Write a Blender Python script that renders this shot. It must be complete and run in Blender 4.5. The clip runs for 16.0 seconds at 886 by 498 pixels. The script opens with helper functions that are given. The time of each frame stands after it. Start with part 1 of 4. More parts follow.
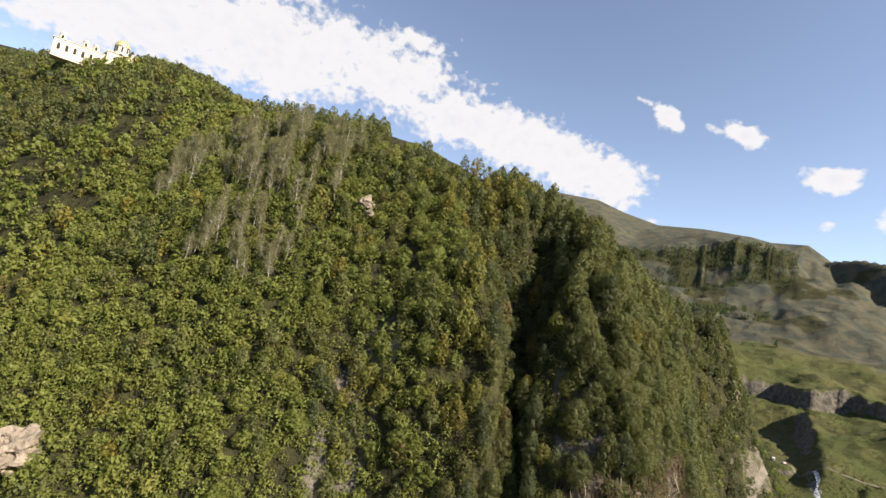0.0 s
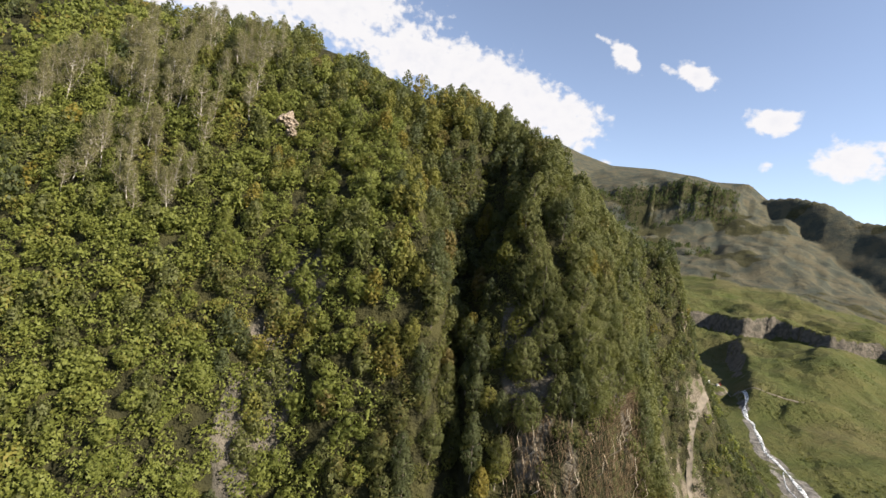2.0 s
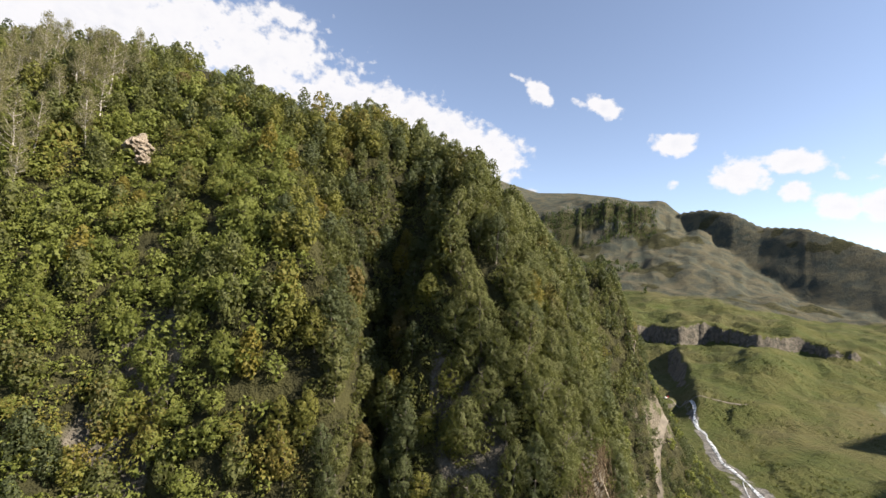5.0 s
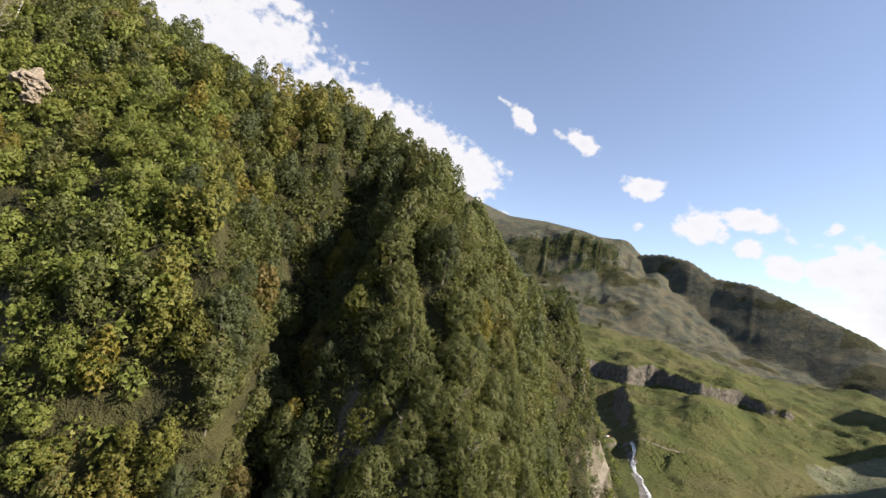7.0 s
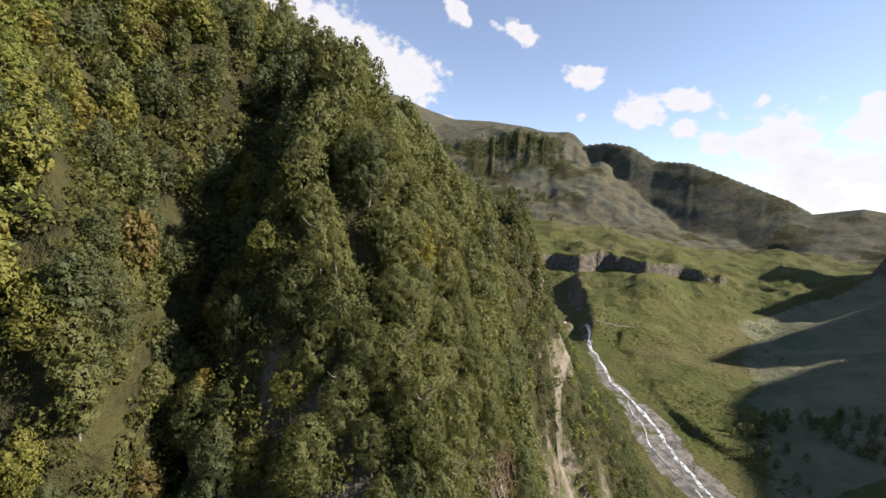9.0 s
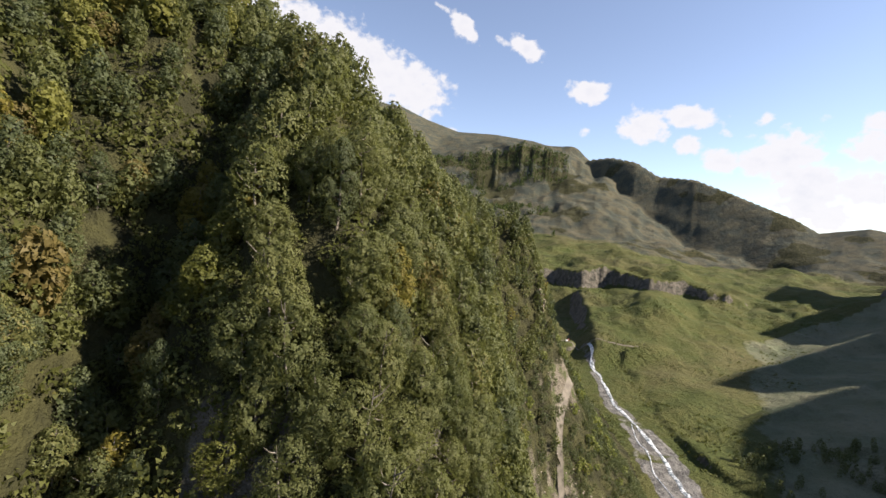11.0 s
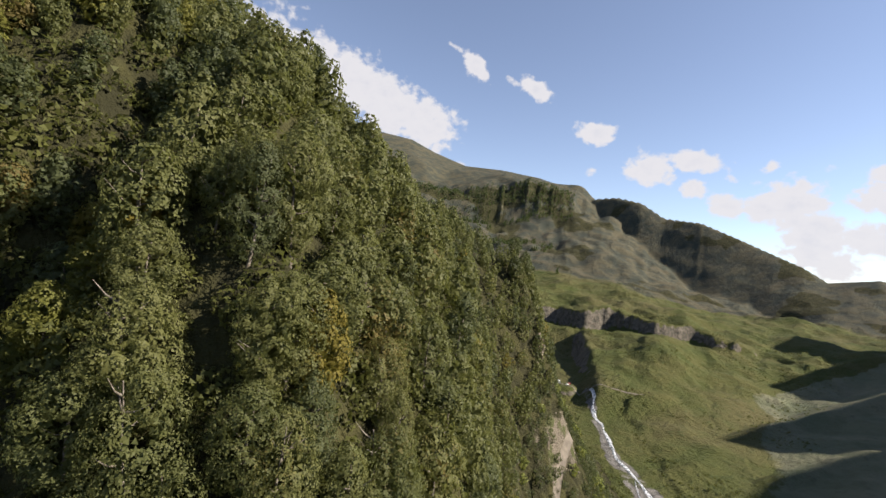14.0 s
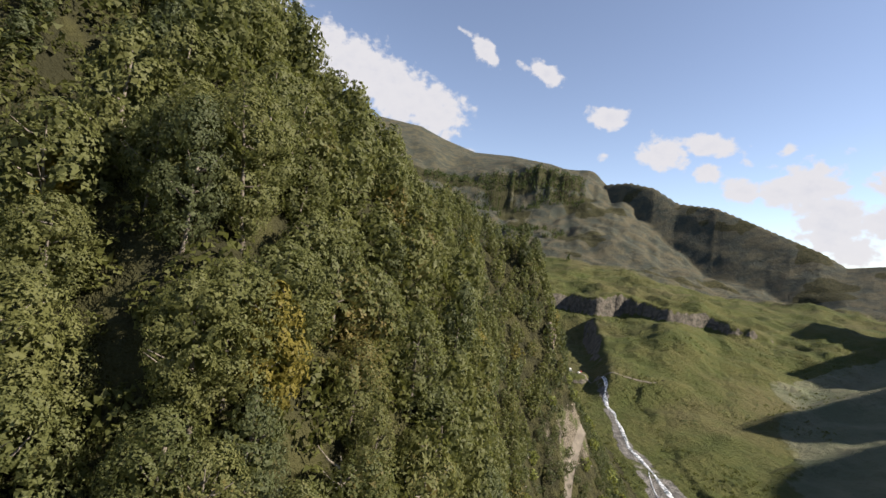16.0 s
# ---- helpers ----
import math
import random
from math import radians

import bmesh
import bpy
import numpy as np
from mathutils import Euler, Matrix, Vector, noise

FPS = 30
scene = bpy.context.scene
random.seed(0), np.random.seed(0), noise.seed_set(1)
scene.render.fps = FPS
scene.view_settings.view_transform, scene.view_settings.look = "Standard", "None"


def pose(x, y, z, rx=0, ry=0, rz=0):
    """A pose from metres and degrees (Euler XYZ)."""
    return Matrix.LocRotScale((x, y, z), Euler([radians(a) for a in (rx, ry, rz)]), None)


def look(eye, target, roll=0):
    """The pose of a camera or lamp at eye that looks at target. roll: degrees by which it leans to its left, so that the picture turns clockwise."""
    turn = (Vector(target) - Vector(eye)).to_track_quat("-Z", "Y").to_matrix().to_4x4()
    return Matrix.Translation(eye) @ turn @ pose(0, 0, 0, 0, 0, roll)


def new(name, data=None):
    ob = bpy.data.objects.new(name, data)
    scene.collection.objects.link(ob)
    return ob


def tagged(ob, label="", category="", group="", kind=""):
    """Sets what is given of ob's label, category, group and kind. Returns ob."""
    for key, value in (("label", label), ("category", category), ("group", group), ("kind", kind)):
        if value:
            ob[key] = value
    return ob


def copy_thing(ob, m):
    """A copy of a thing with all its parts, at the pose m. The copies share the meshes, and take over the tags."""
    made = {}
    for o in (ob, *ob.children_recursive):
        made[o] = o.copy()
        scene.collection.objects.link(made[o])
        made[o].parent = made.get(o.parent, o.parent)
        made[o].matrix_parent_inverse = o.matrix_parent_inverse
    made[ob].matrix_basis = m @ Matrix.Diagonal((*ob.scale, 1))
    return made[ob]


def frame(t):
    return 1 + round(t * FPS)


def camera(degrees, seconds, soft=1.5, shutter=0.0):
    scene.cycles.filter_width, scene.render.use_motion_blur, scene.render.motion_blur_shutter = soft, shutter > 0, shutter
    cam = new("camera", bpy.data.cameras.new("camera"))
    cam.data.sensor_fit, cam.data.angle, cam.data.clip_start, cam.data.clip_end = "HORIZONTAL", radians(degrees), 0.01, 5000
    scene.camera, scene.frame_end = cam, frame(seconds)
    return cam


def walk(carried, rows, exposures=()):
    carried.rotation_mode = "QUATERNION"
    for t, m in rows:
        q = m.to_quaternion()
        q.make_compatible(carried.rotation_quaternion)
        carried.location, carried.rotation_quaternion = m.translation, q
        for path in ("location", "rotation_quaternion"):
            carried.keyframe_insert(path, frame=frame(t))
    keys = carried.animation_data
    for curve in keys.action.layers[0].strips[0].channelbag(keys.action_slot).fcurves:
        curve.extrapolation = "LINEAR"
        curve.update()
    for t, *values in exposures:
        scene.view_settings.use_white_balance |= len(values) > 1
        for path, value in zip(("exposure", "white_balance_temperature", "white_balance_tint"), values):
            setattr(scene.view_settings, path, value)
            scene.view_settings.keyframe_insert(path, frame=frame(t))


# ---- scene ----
cam = camera(88.1, 16.0)
PATH = [
    (0, (0.00, -0.00, 150.00), (-0.82, 49.73, 155.16), 9.05),
    (0.5, (1.70, 4.49, 149.42), (1.81, 54.31, 153.68), 7.91),
    (1, (3.38, 8.95, 148.84), (5.04, 58.83, 151.80), 8.86),
    (1.5, (5.00, 13.34, 148.29), (8.90, 63.16, 149.90), 7.86),
    (2, (6.48, 17.64, 147.81), (11.05, 67.43, 147.47), 7.92),
    (2.5, (7.88, 21.82, 147.47), (13.28, 71.52, 146.85), 5.04),
    (3, (9.23, 25.89, 147.31), (14.93, 75.56, 146.46), 3.24),
    (3.5, (10.64, 29.84, 147.35), (16.53, 79.49, 147.86), -0.24),
    (4, (12.16, 33.66, 147.52), (19.35, 83.13, 148.48), -0.07),
    (4.5, (13.81, 37.33, 147.83), (21.27, 86.71, 150.42), 1.56),
    (5, (15.57, 40.87, 148.23), (26.22, 89.54, 152.47), 2.28),
    (5.2, (16.30, 42.24, 148.42), (27.54, 90.71, 153.35), 5.06),
    (7.3, (24.23, 56.00, 150.59), (38.23, 103.66, 156.31), 9.74),
    (7.5, (24.97, 57.26, 150.80), (39.75, 104.80, 155.37), 6.66),
    (8, (26.77, 60.24, 151.32), (43.32, 107.41, 152.09), 3.38),
    (8.5, (28.50, 63.05, 151.79), (47.42, 109.32, 150.42), 2.31),
    (9, (30.16, 65.69, 152.23), (49.92, 111.51, 148.94), 2.58),
    (9.2, (30.81, 66.70, 152.41), (50.71, 112.46, 149.29), 1.16),
    (11.3, (37.55, 76.67, 154.34), (56.83, 122.77, 152.57), 5.19),
    (11.5, (38.22, 77.57, 154.50), (57.97, 123.44, 152.17), 8.74),
    (12, (39.95, 79.68, 154.81), (59.59, 125.66, 154.32), 12.98),
    (12.5, (41.64, 81.68, 155.04), (62.62, 127.01, 157.27), 10.35),
    (13, (43.23, 83.60, 155.23), (64.20, 128.91, 157.85), 9.01),
    (13.5, (44.70, 85.45, 155.38), (64.08, 131.48, 157.65), 8.17),
    (14, (46.05, 87.25, 155.49), (64.91, 133.53, 156.91), 6.20),
    (14.5, (47.31, 89.00, 155.54), (66.33, 135.11, 159.03), 2.61),
    (15, (48.49, 90.73, 155.53), (65.94, 137.45, 159.15), 3.92),
    (15.5, (49.63, 92.42, 155.48), (66.40, 139.45, 158.06), 5.85),
    (16, (50.75, 94.08, 155.40), (68.71, 140.74, 155.34), 5.83),
]
walk(cam, [(t, look(eye, target, roll)) for t, eye, target, roll in PATH],
     ((0, 1.45, 6450, 13), (4.5, 1.52, 6400, 13), (9, 1.45, 6300, 15), (12, 1.45, 6300, 15), (14, 1.24, 6300, 15), (16, 1.20, 6300, 15)))

# ---- light ----
SUN_AZ, SUN_EL = 122.0, 33.0


def sun_way():
    a, e = radians(SUN_AZ), radians(SUN_EL)
    return Vector((math.sin(a) * math.cos(e), math.cos(a) * math.cos(e), math.sin(e)))


sun = new("sun", bpy.data.lights.new("sun", "SUN"))
sun.data.energy, sun.data.angle, sun.data.color = 5.0, radians(0.6), (1.0, 0.89, 0.72)
sun.matrix_world = look((0, 0, 400), Vector((0, 0, 400)) - sun_way())


class Nodes:
    """Short hand for a node tree."""

    def __init__(self, tree):
        self.t = tree
        self.t.nodes.clear()

    def add(self, kind, **sets):
        n = self.t.nodes.new(kind)
        for k, v in sets.items():
            if k in n.inputs:
                self.put(n.inputs[k], v)
        return n

    def put(self, socket, v):
        if hasattr(v, "links"):
            self.t.links.new(v, socket)
        else:
            socket.default_value = v

    def math(self, op, a, b=0.0, c=0.0, clamp=False):
        n = self.t.nodes.new("ShaderNodeMath")
        n.operation, n.use_clamp = op, clamp
        for s, v in zip(n.inputs, (a, b, c)):
            self.put(s, v)
        return n.outputs[0]

    def mix(self, f, a, b):
        n = self.t.nodes.new("ShaderNodeMix")
        n.data_type = "RGBA"
        self.put(n.inputs[0], f)
        for s, v in zip((n.inputs[6], n.inputs[7]), (a, b)):
            self.put(s, v if hasattr(v, "links") else (*v, 1.0))
        return n.outputs[2]

    def smooth(self, v, lo, hi):
        n = self.t.nodes.new("ShaderNodeMapRange")
        n.interpolation_type = "SMOOTHSTEP"
        self.put(n.inputs[0], v)
        n.inputs[1].default_value, n.inputs[2].default_value = lo, hi
        return n.outputs[0]

    def noise(self, vec, scale, detail=4.0, rough=0.55, distort=0.0):
        n = self.t.nodes.new("ShaderNodeTexNoise")
        self.put(n.inputs["Vector"], vec)
        n.inputs["Scale"].default_value, n.inputs["Detail"].default_value = scale, detail
        n.inputs["Roughness"].default_value, n.inputs["Distortion"].default_value = rough, distort
        return n.outputs["Fac"]


# ---- sky with cumulus clouds ----
# a cloud: azimuth, elevation, half width, half height, tilt (degrees) and weight
CLOUDS = [
    (-42, 22.5, 14, 4.4, 6, 1.0), (-26, 24.5, 14, 5.2, 6, 1.0), (-12, 25.5, 11, 4.0, -6, 0.95), (-8, 29.5, 4.5, 1.2, -8, 0.8), (-34, 29.5, 15, 3.2, 4, 0.9),
    (-1, 21.5, 8, 3.0, -6, 1.0), (6, 20.5, 7, 3.4, -14, 1.0), (13, 18.4, 6.5, 3.0, -22, 1.0), (18.5, 16.2, 3.6, 2.8, -20, 1.0),
    (16.5, 20.4, 2.6, 0.8, -8, 0.62), (24.0, 23.6, 2.3, 1.0, -38, 0.95), (21.5, 25.2, 1.8, 0.35, -25, 0.6), (31.9, 21.5, 2.2, 0.95, -28, 0.95),
    (28.6, 22.4, 1.4, 0.45, -25, 0.7), (39.2, 16.8, 2.3, 1.15, -8, 0.98), (38.9, 12.5, 0.8, 0.6, 0, 0.66), (45.2, 13.0, 2.6, 1.7, -15, 1.0),
    (50.6, 13.8, 2.7, 1.2, -6, 1.0), (50.2, 10.9, 1.5, 1.1, -20, 0.9), (53.4, 9.2, 1.9, 1.4, -20, 0.95), (53.6, 12.0, 0.9, 0.5, -10, 0.7), (57.1, 13.0, 1.0, 0.9, 30, 0.75),
    (59.0, 9.8, 2.7, 2.3, -14, 1.0), (56.6, 8.9, 1.8, 1.6, -10, 0.95), (61.2, 6.4, 3.2, 2.4, -24, 1.0), (62.0, 4.2, 3.4, 1.6, -20, 1.0), (65.2, 6.0, 3.2, 1.8, -10, 1.0),
    (65.3, 9.8, 1.9, 1.5, -8, 1.0), (66.0, 12.2, 1.4, 0.8, -8, 0.85), (61.9, 12.9, 0.8, 0.5, 0, 0.7),
    (75.0, 9.0, 5.0, 3.0, 0, 1.0), (23.0, 12.2, 1.2, 0.6, 0, 0.72), (100, 16, 20, 5, 0, 1.0), (150, 18, 22, 4, 0, 1.0), (-110, 20, 24, 4, 0, 1.0),
]
world = bpy.data.worlds.new("sky")
scene.world = world
world.use_nodes = True
N = Nodes(world.node_tree)
sky = N.t.nodes.new("ShaderNodeTexSky")
sky.sky_type, sky.sun_disc = "NISHITA", False
sky.sun_elevation, sky.sun_rotation, sky.altitude = radians(SUN_EL), radians(SUN_AZ), 1500
sky.air_density, sky.dust_density, sky.ozone_density = 1.0, 0.2, 1.0
way = N.t.nodes.new("ShaderNodeTexCoord").outputs["Generated"]
xyz = N.t.nodes.new("ShaderNodeSeparateXYZ")
N.put(xyz.inputs[0], way)
az = N.math("MULTIPLY", N.math("ARCTAN2", xyz.outputs[0], xyz.outputs[1]), 57.2958)
el = N.math("MULTIPLY", N.math("ARCSINE", xyz.outputs[2]), 57.2958)
flat = N.t.nodes.new("ShaderNodeCombineXYZ")
N.put(flat.inputs[0], az)
N.put(flat.inputs[1], N.math("MULTIPLY", el, 1.25))
cover = None
for a, e, w, h, tilt, weight in CLOUDS:
    c, s = math.cos(radians(tilt)), math.sin(radians(tilt))
    da, de = N.math("SUBTRACT", az, a), N.math("SUBTRACT", el, e)
    u = N.math("ADD", N.math("MULTIPLY", da, c / w), N.math("MULTIPLY", de, s / w))
    v = N.math("SUBTRACT", N.math("MULTIPLY", de, c / h), N.math("MULTIPLY", da, s / h))
    q = N.math("ADD", N.math("MULTIPLY", u, u), N.math("MULTIPLY", v, v))
    blob = N.math("MULTIPLY", N.math("POWER", 2.718, N.math("MULTIPLY", q, -0.55)), weight)
    cover = blob if cover is None else N.math("MAXIMUM", cover, blob)
puffs = N.noise(flat.outputs[0], 0.24, 3.0, 0.5, 0.0)
curls = N.noise(flat.outputs[0], 0.80, 6.0, 0.52, 0.10)
body_ = N.math("ADD", cover, N.math("ADD", N.math("MULTIPLY", N.math("SUBTRACT", puffs, 0.5), 0.8), N.math("MULTIPLY", N.math("SUBTRACT", curls, 0.5), 0.95)))
dense = N.smooth(body_, 0.44, 0.76)
thick = N.smooth(body_, 0.62, 1.25)
shade = N.smooth(N.noise(flat.outputs[0], 0.5, 5.0, 0.6), 0.35, 0.75)
white = N.mix(N.math("MULTIPLY", shade, N.math("MULTIPLY", thick, 0.34)), (1.0, 0.985, 0.965), (0.66, 0.70, 0.80))
pale = N.t.nodes.new("ShaderNodeHueSaturation")
pale.inputs["Saturation"].default_value = 0.82
N.put(pale.inputs["Color"], sky.outputs[0])
sky_on = N.add("ShaderNodeBackground", Color=pale.outputs[0], Strength=0.077)
cloud_on = N.add("ShaderNodeBackground", Color=white, Strength=0.35)
both = N.t.nodes.new("ShaderNodeMixShader")
N.put(both.inputs[0], N.math("MULTIPLY", dense, 0.96))
N.put(both.inputs[1], sky_on.outputs[0])
N.put(both.inputs[2], cloud_on.outputs[0])
N.put(N.t.nodes.new("ShaderNodeOutputWorld").inputs[0], both.outputs[0])


# ---- materials ----
def material(name):
    m = bpy.data.materials.new(name)
    m.use_nodes = True
    n = Nodes(m.node_tree)
    out = n.t.nodes.new("ShaderNodeOutputMaterial")
    bsdf = n.t.nodes.new("ShaderNodeBsdfPrincipled")
    n.t.links.new(bsdf.outputs[0], out.inputs[0])
    bsdf.inputs["Specular IOR Level"].default_value = 0.25
    return m, n, bsdf, out


def relief(n, bsdf, height, strength, distance):
    b = n.t.nodes.new("ShaderNodeBump")
    b.inputs["Strength"].default_value, b.inputs["Distance"].default_value = strength, distance
    n.put(b.inputs["Height"], height)
    n.put(bsdf.inputs["Normal"], b.outputs[0])


def place(n):
    return n.t.nodes.new("ShaderNodeNewGeometry").outputs["Position"]


def leafage(name, dark, light, autumn=None, share=0.0):
    """Leaves: a tone of its own for each tree and each leaf, a few turning in autumn; light shines through."""
    m, n, bsdf, out = material(name)
    tree = n.t.nodes.new("ShaderNodeObjectInfo").outputs["Random"]
    leaf = n.t.nodes.new("ShaderNodeNewGeometry").outputs["Random Per Island"]
    patch = n.noise(place(n), 0.09, 3.0)
    mixf = n.math("ADD", n.math("MULTIPLY", leaf, 0.22), n.math("ADD", n.math("MULTIPLY", tree, 0.55), n.math("MULTIPLY", n.math("SUBTRACT", patch, 0.5), 0.9)), clamp=True)
    col = n.mix(mixf, dark, light)
    if autumn:
        turned = n.smooth(n.math("ADD", n.math("MULTIPLY", n.noise(place(n), 0.06, 2.0), 0.8), n.math("MULTIPLY", leaf, 0.2)), 0.62 - share, 0.74 - share)
        col = n.mix(turned, col, autumn)
    n.put(bsdf.inputs["Base Color"], col)
    bsdf.inputs["Roughness"].default_value = 0.6
    bsdf.inputs["Specular IOR Level"].default_value = 0.25
    thin = n.t.nodes.new("ShaderNodeBsdfTranslucent")
    n.put(thin.inputs[0], n.mix(0.35, col, (0.15, 0.17, 0.035)))
    mixs = n.t.nodes.new("ShaderNodeMixShader")
    mixs.inputs[0].default_value = 0.47
    n.put(mixs.inputs[1], bsdf.outputs[0])
    n.put(mixs.inputs[2], thin.outputs[0])
    n.put(out.inputs[0], mixs.outputs[0])
    return m


LEAF = leafage("leaves_broad", (0.088, 0.102, 0.036), (0.164, 0.168, 0.056), (0.170, 0.136, 0.044), 0.0)
LEAF_DARK = leafage("leaves_dark", (0.066, 0.082, 0.036), (0.115, 0.130, 0.054))
LEAF_BUSH = leafage("leaves_bush", (0.124, 0.150, 0.032), (0.200, 0.218, 0.052), (0.205, 0.178, 0.042), 0.02)
LEAF_BIRCH = leafage("leaves_birch", (0.172, 0.166, 0.078), (0.240, 0.228, 0.114))
LEAF_GOLD = leafage("leaves_gold", (0.150, 0.132, 0.026), (0.225, 0.182, 0.036))
LEAF_RUST = leafage("leaves_rust", (0.112, 0.094, 0.032), (0.165, 0.128, 0.042))
LEAF_LIME = leafage("leaves_lime", (0.112, 0.120, 0.028), (0.205, 0.200, 0.046), (0.205, 0.160, 0.040), 0.03)
LEAF_LOW = leafage("leaves_low", (0.055, 0.066, 0.018), (0.12, 0.125, 0.034), (0.13, 0.10, 0.03), 0.0)
LEAF_FAR = leafage("leaves_far", (0.026, 0.045, 0.014), (0.06, 0.085, 0.02))


def bark(name, a, b):
    m, n, bsdf, out = material(name)
    p = place(n)
    f = n.smooth(n.noise(p, 3.0, 5.0, 0.7), 0.4, 0.62)
    n.put(bsdf.inputs["Base Color"], n.mix(f, a, b))
    bsdf.inputs["Roughness"].default_value = 0.9
    relief(n, bsdf, n.noise(p, 9.0, 4.0), 0.6, 0.03)
    return m


BARK = bark("bark_grey", (0.10, 0.085, 0.065), (0.20, 0.18, 0.15))
BARK_WHITE = bark("bark_birch", (0.20, 0.18, 0.15), (0.48, 0.46, 0.42))


def rock_stuff(name, a, b, c):
    m, n, bsdf, out = material(name)
    p = place(n)
    big, fine = n.noise(p, 0.22, 5.0, 0.6), n.noise(p, 1.9, 6.0, 0.65)
    col = n.mix(n.smooth(big, 0.35, 0.65), a, b)
    col = n.mix(n.smooth(fine, 0.52, 0.72), col, c)
    n.put(bsdf.inputs["Base Color"], col)
    bsdf.inputs["Roughness"].default_value = 0.92
    relief(n, bsdf, fine, 0.9, 0.5)
    return m


ROCK = rock_stuff("rock", (0.21, 0.175, 0.135), (0.29, 0.245, 0.195), (0.12, 0.10, 0.075))
SCREE = rock_stuff("scree", (0.18, 0.155, 0.12), (0.23, 0.20, 0.16), (0.12, 0.105, 0.085))


def ground_stuff():
    """The land: woodland floor, meadow, rock, scree and gravel by the cover of each place."""
    m, n, bsdf, out = material("land")
    p = place(n)

    def cover_of(name):
        a = n.t.nodes.new("ShaderNodeAttribute")
        a.attribute_name = name
        return a.outputs["Fac"]

    huge, big, mid, fine = n.noise(p, 0.004, 8.0, 0.65), n.noise(p, 0.02, 9.0, 0.68), n.noise(p, 0.16, 6.0, 0.6), n.noise(p, 1.4, 5.0, 0.65)
    wood = n.mix(n.smooth(mid, 0.38, 0.62), (0.024, 0.024, 0.012), (0.045, 0.044, 0.018))
    grass = n.mix(n.smooth(big, 0.36, 0.64), (0.050, 0.060, 0.017), (0.080, 0.077, 0.027))
    grass = n.mix(n.smooth(huge, 0.45, 0.62), grass, (0.088, 0.078, 0.035))
    grass = n.mix(n.math("MULTIPLY", n.smooth(mid, 0.55, 0.68), 0.7), grass, (0.036, 0.050, 0.017))
    grass = n.mix(n.math("MULTIPLY", fine, 0.35), grass, (0.044, 0.058, 0.018))
    stone = n.mix(n.smooth(mid, 0.35, 0.66), (0.056, 0.054, 0.045), (0.128, 0.114, 0.092))
    stone = n.mix(n.math("MULTIPLY", n.smooth(fine, 0.5, 0.7), 0.6), stone, (0.085, 0.075, 0.060))
    shale = n.mix(n.smooth(fine, 0.4, 0.65), (0.148, 0.128, 0.100), (0.090, 0.080, 0.060))
    shale = n.mix(n.smooth(mid, 0.48, 0.58), shale, (0.060, 0.066, 0.028))
    shingle = n.mix(n.smooth(mid, 0.4, 0.62), (0.095, 0.092, 0.086), (0.17, 0.163, 0.15))
    # darker and cooler tones put the mountains' shade and haze into the colour
    alp = n.mix(n.smooth(big, 0.40, 0.60), (0.040, 0.046, 0.036), (0.074, 0.068, 0.044))
    edge = n.math("MULTIPLY", n.math("SUBTRACT", mid, 0.5), 0.7)

    def over(col, name, on):
        return n.mix(n.smooth(n.math("ADD", cover_of(name), edge), 0.38, 0.60), col, on)

    # dry grass, made paler and greyer in place of haze over the shaded slopes
    dry = n.mix(n.smooth(big, 0.36, 0.64), (0.092, 0.104, 0.062), (0.142, 0.138, 0.088))
    dry = n.mix(n.math("MULTIPLY", n.smooth(mid, 0.52, 0.68), 0.6), dry, (0.072, 0.082, 0.052))
    col = over(grass, "dry", dry)
    col = over(col, "alpine", alp)
    col = over(col, "wooded", wood)
    col = over(col, "shale", shale)
    # far rock gets a darker, cooler copy of stone for the same shade and haze
    col = over(col, "rocky", n.mix(n.smooth(cover_of("alpine"), 0.3, 0.7), stone, n.mix(n.smooth(mid, 0.35, 0.66), (0.040, 0.046, 0.044), (0.085, 0.080, 0.070))))
    col = over(col, "gravel", shingle)
    n.put(bsdf.inputs["Base Color"], col)
    bsdf.inputs["Roughness"].default_value = 0.95
    bsdf.inputs["Specular IOR Level"].default_value = 0.1
    relief(n, bsdf, n.math("ADD", n.math("MULTIPLY", big, 9.0), n.math("ADD", n.math("MULTIPLY", mid, 1.6), n.math("MULTIPLY", fine, 0.12))), 0.9, 1.0)
    return m


LAND = ground_stuff()


def plain(name, col, rough=0.8, vary=0.25, scale=1.2, metal=0.0):
    m, n, bsdf, out = material(name)
    p = place(n)
    f = n.math("ADD", n.math("MULTIPLY", n.noise(p, scale, 5.0), 0.7), n.math("MULTIPLY", n.noise(p, scale * 9, 3.0), 0.3))
    n.put(bsdf.inputs["Base Color"], n.mix(n.smooth(f, 0.35, 0.65), tuple(v * (1 - vary) for v in col), col))
    bsdf.inputs["Roughness"].default_value, bsdf.inputs["Metallic"].default_value = rough, metal
    return m


# ---- the lie of the land ----
def lattice(ix, iy, seed):
    h = (ix.astype(np.int64) * 374761393 + iy.astype(np.int64) * 668265263 + seed * 974711) & 0x7FFFFFFF
    h = ((h ^ (h >> 13)) * 1274126177) & 0x7FFFFFFF
    return ((h ^ (h >> 16)) & 0xFFFF) / 65535.0


def value_noise(x, y, seed):
    ix, iy = np.floor(x), np.floor(y)
    fx, fy = x - ix, y - iy
    fx, fy = fx * fx * (3 - 2 * fx), fy * fy * (3 - 2 * fy)
    a, b = lattice(ix, iy, seed), lattice(ix + 1, iy, seed)
    c, d = lattice(ix, iy + 1, seed), lattice(ix + 1, iy + 1, seed)
    return (a + (b - a) * fx) * (1 - fy) + (c + (d - c) * fx) * fy


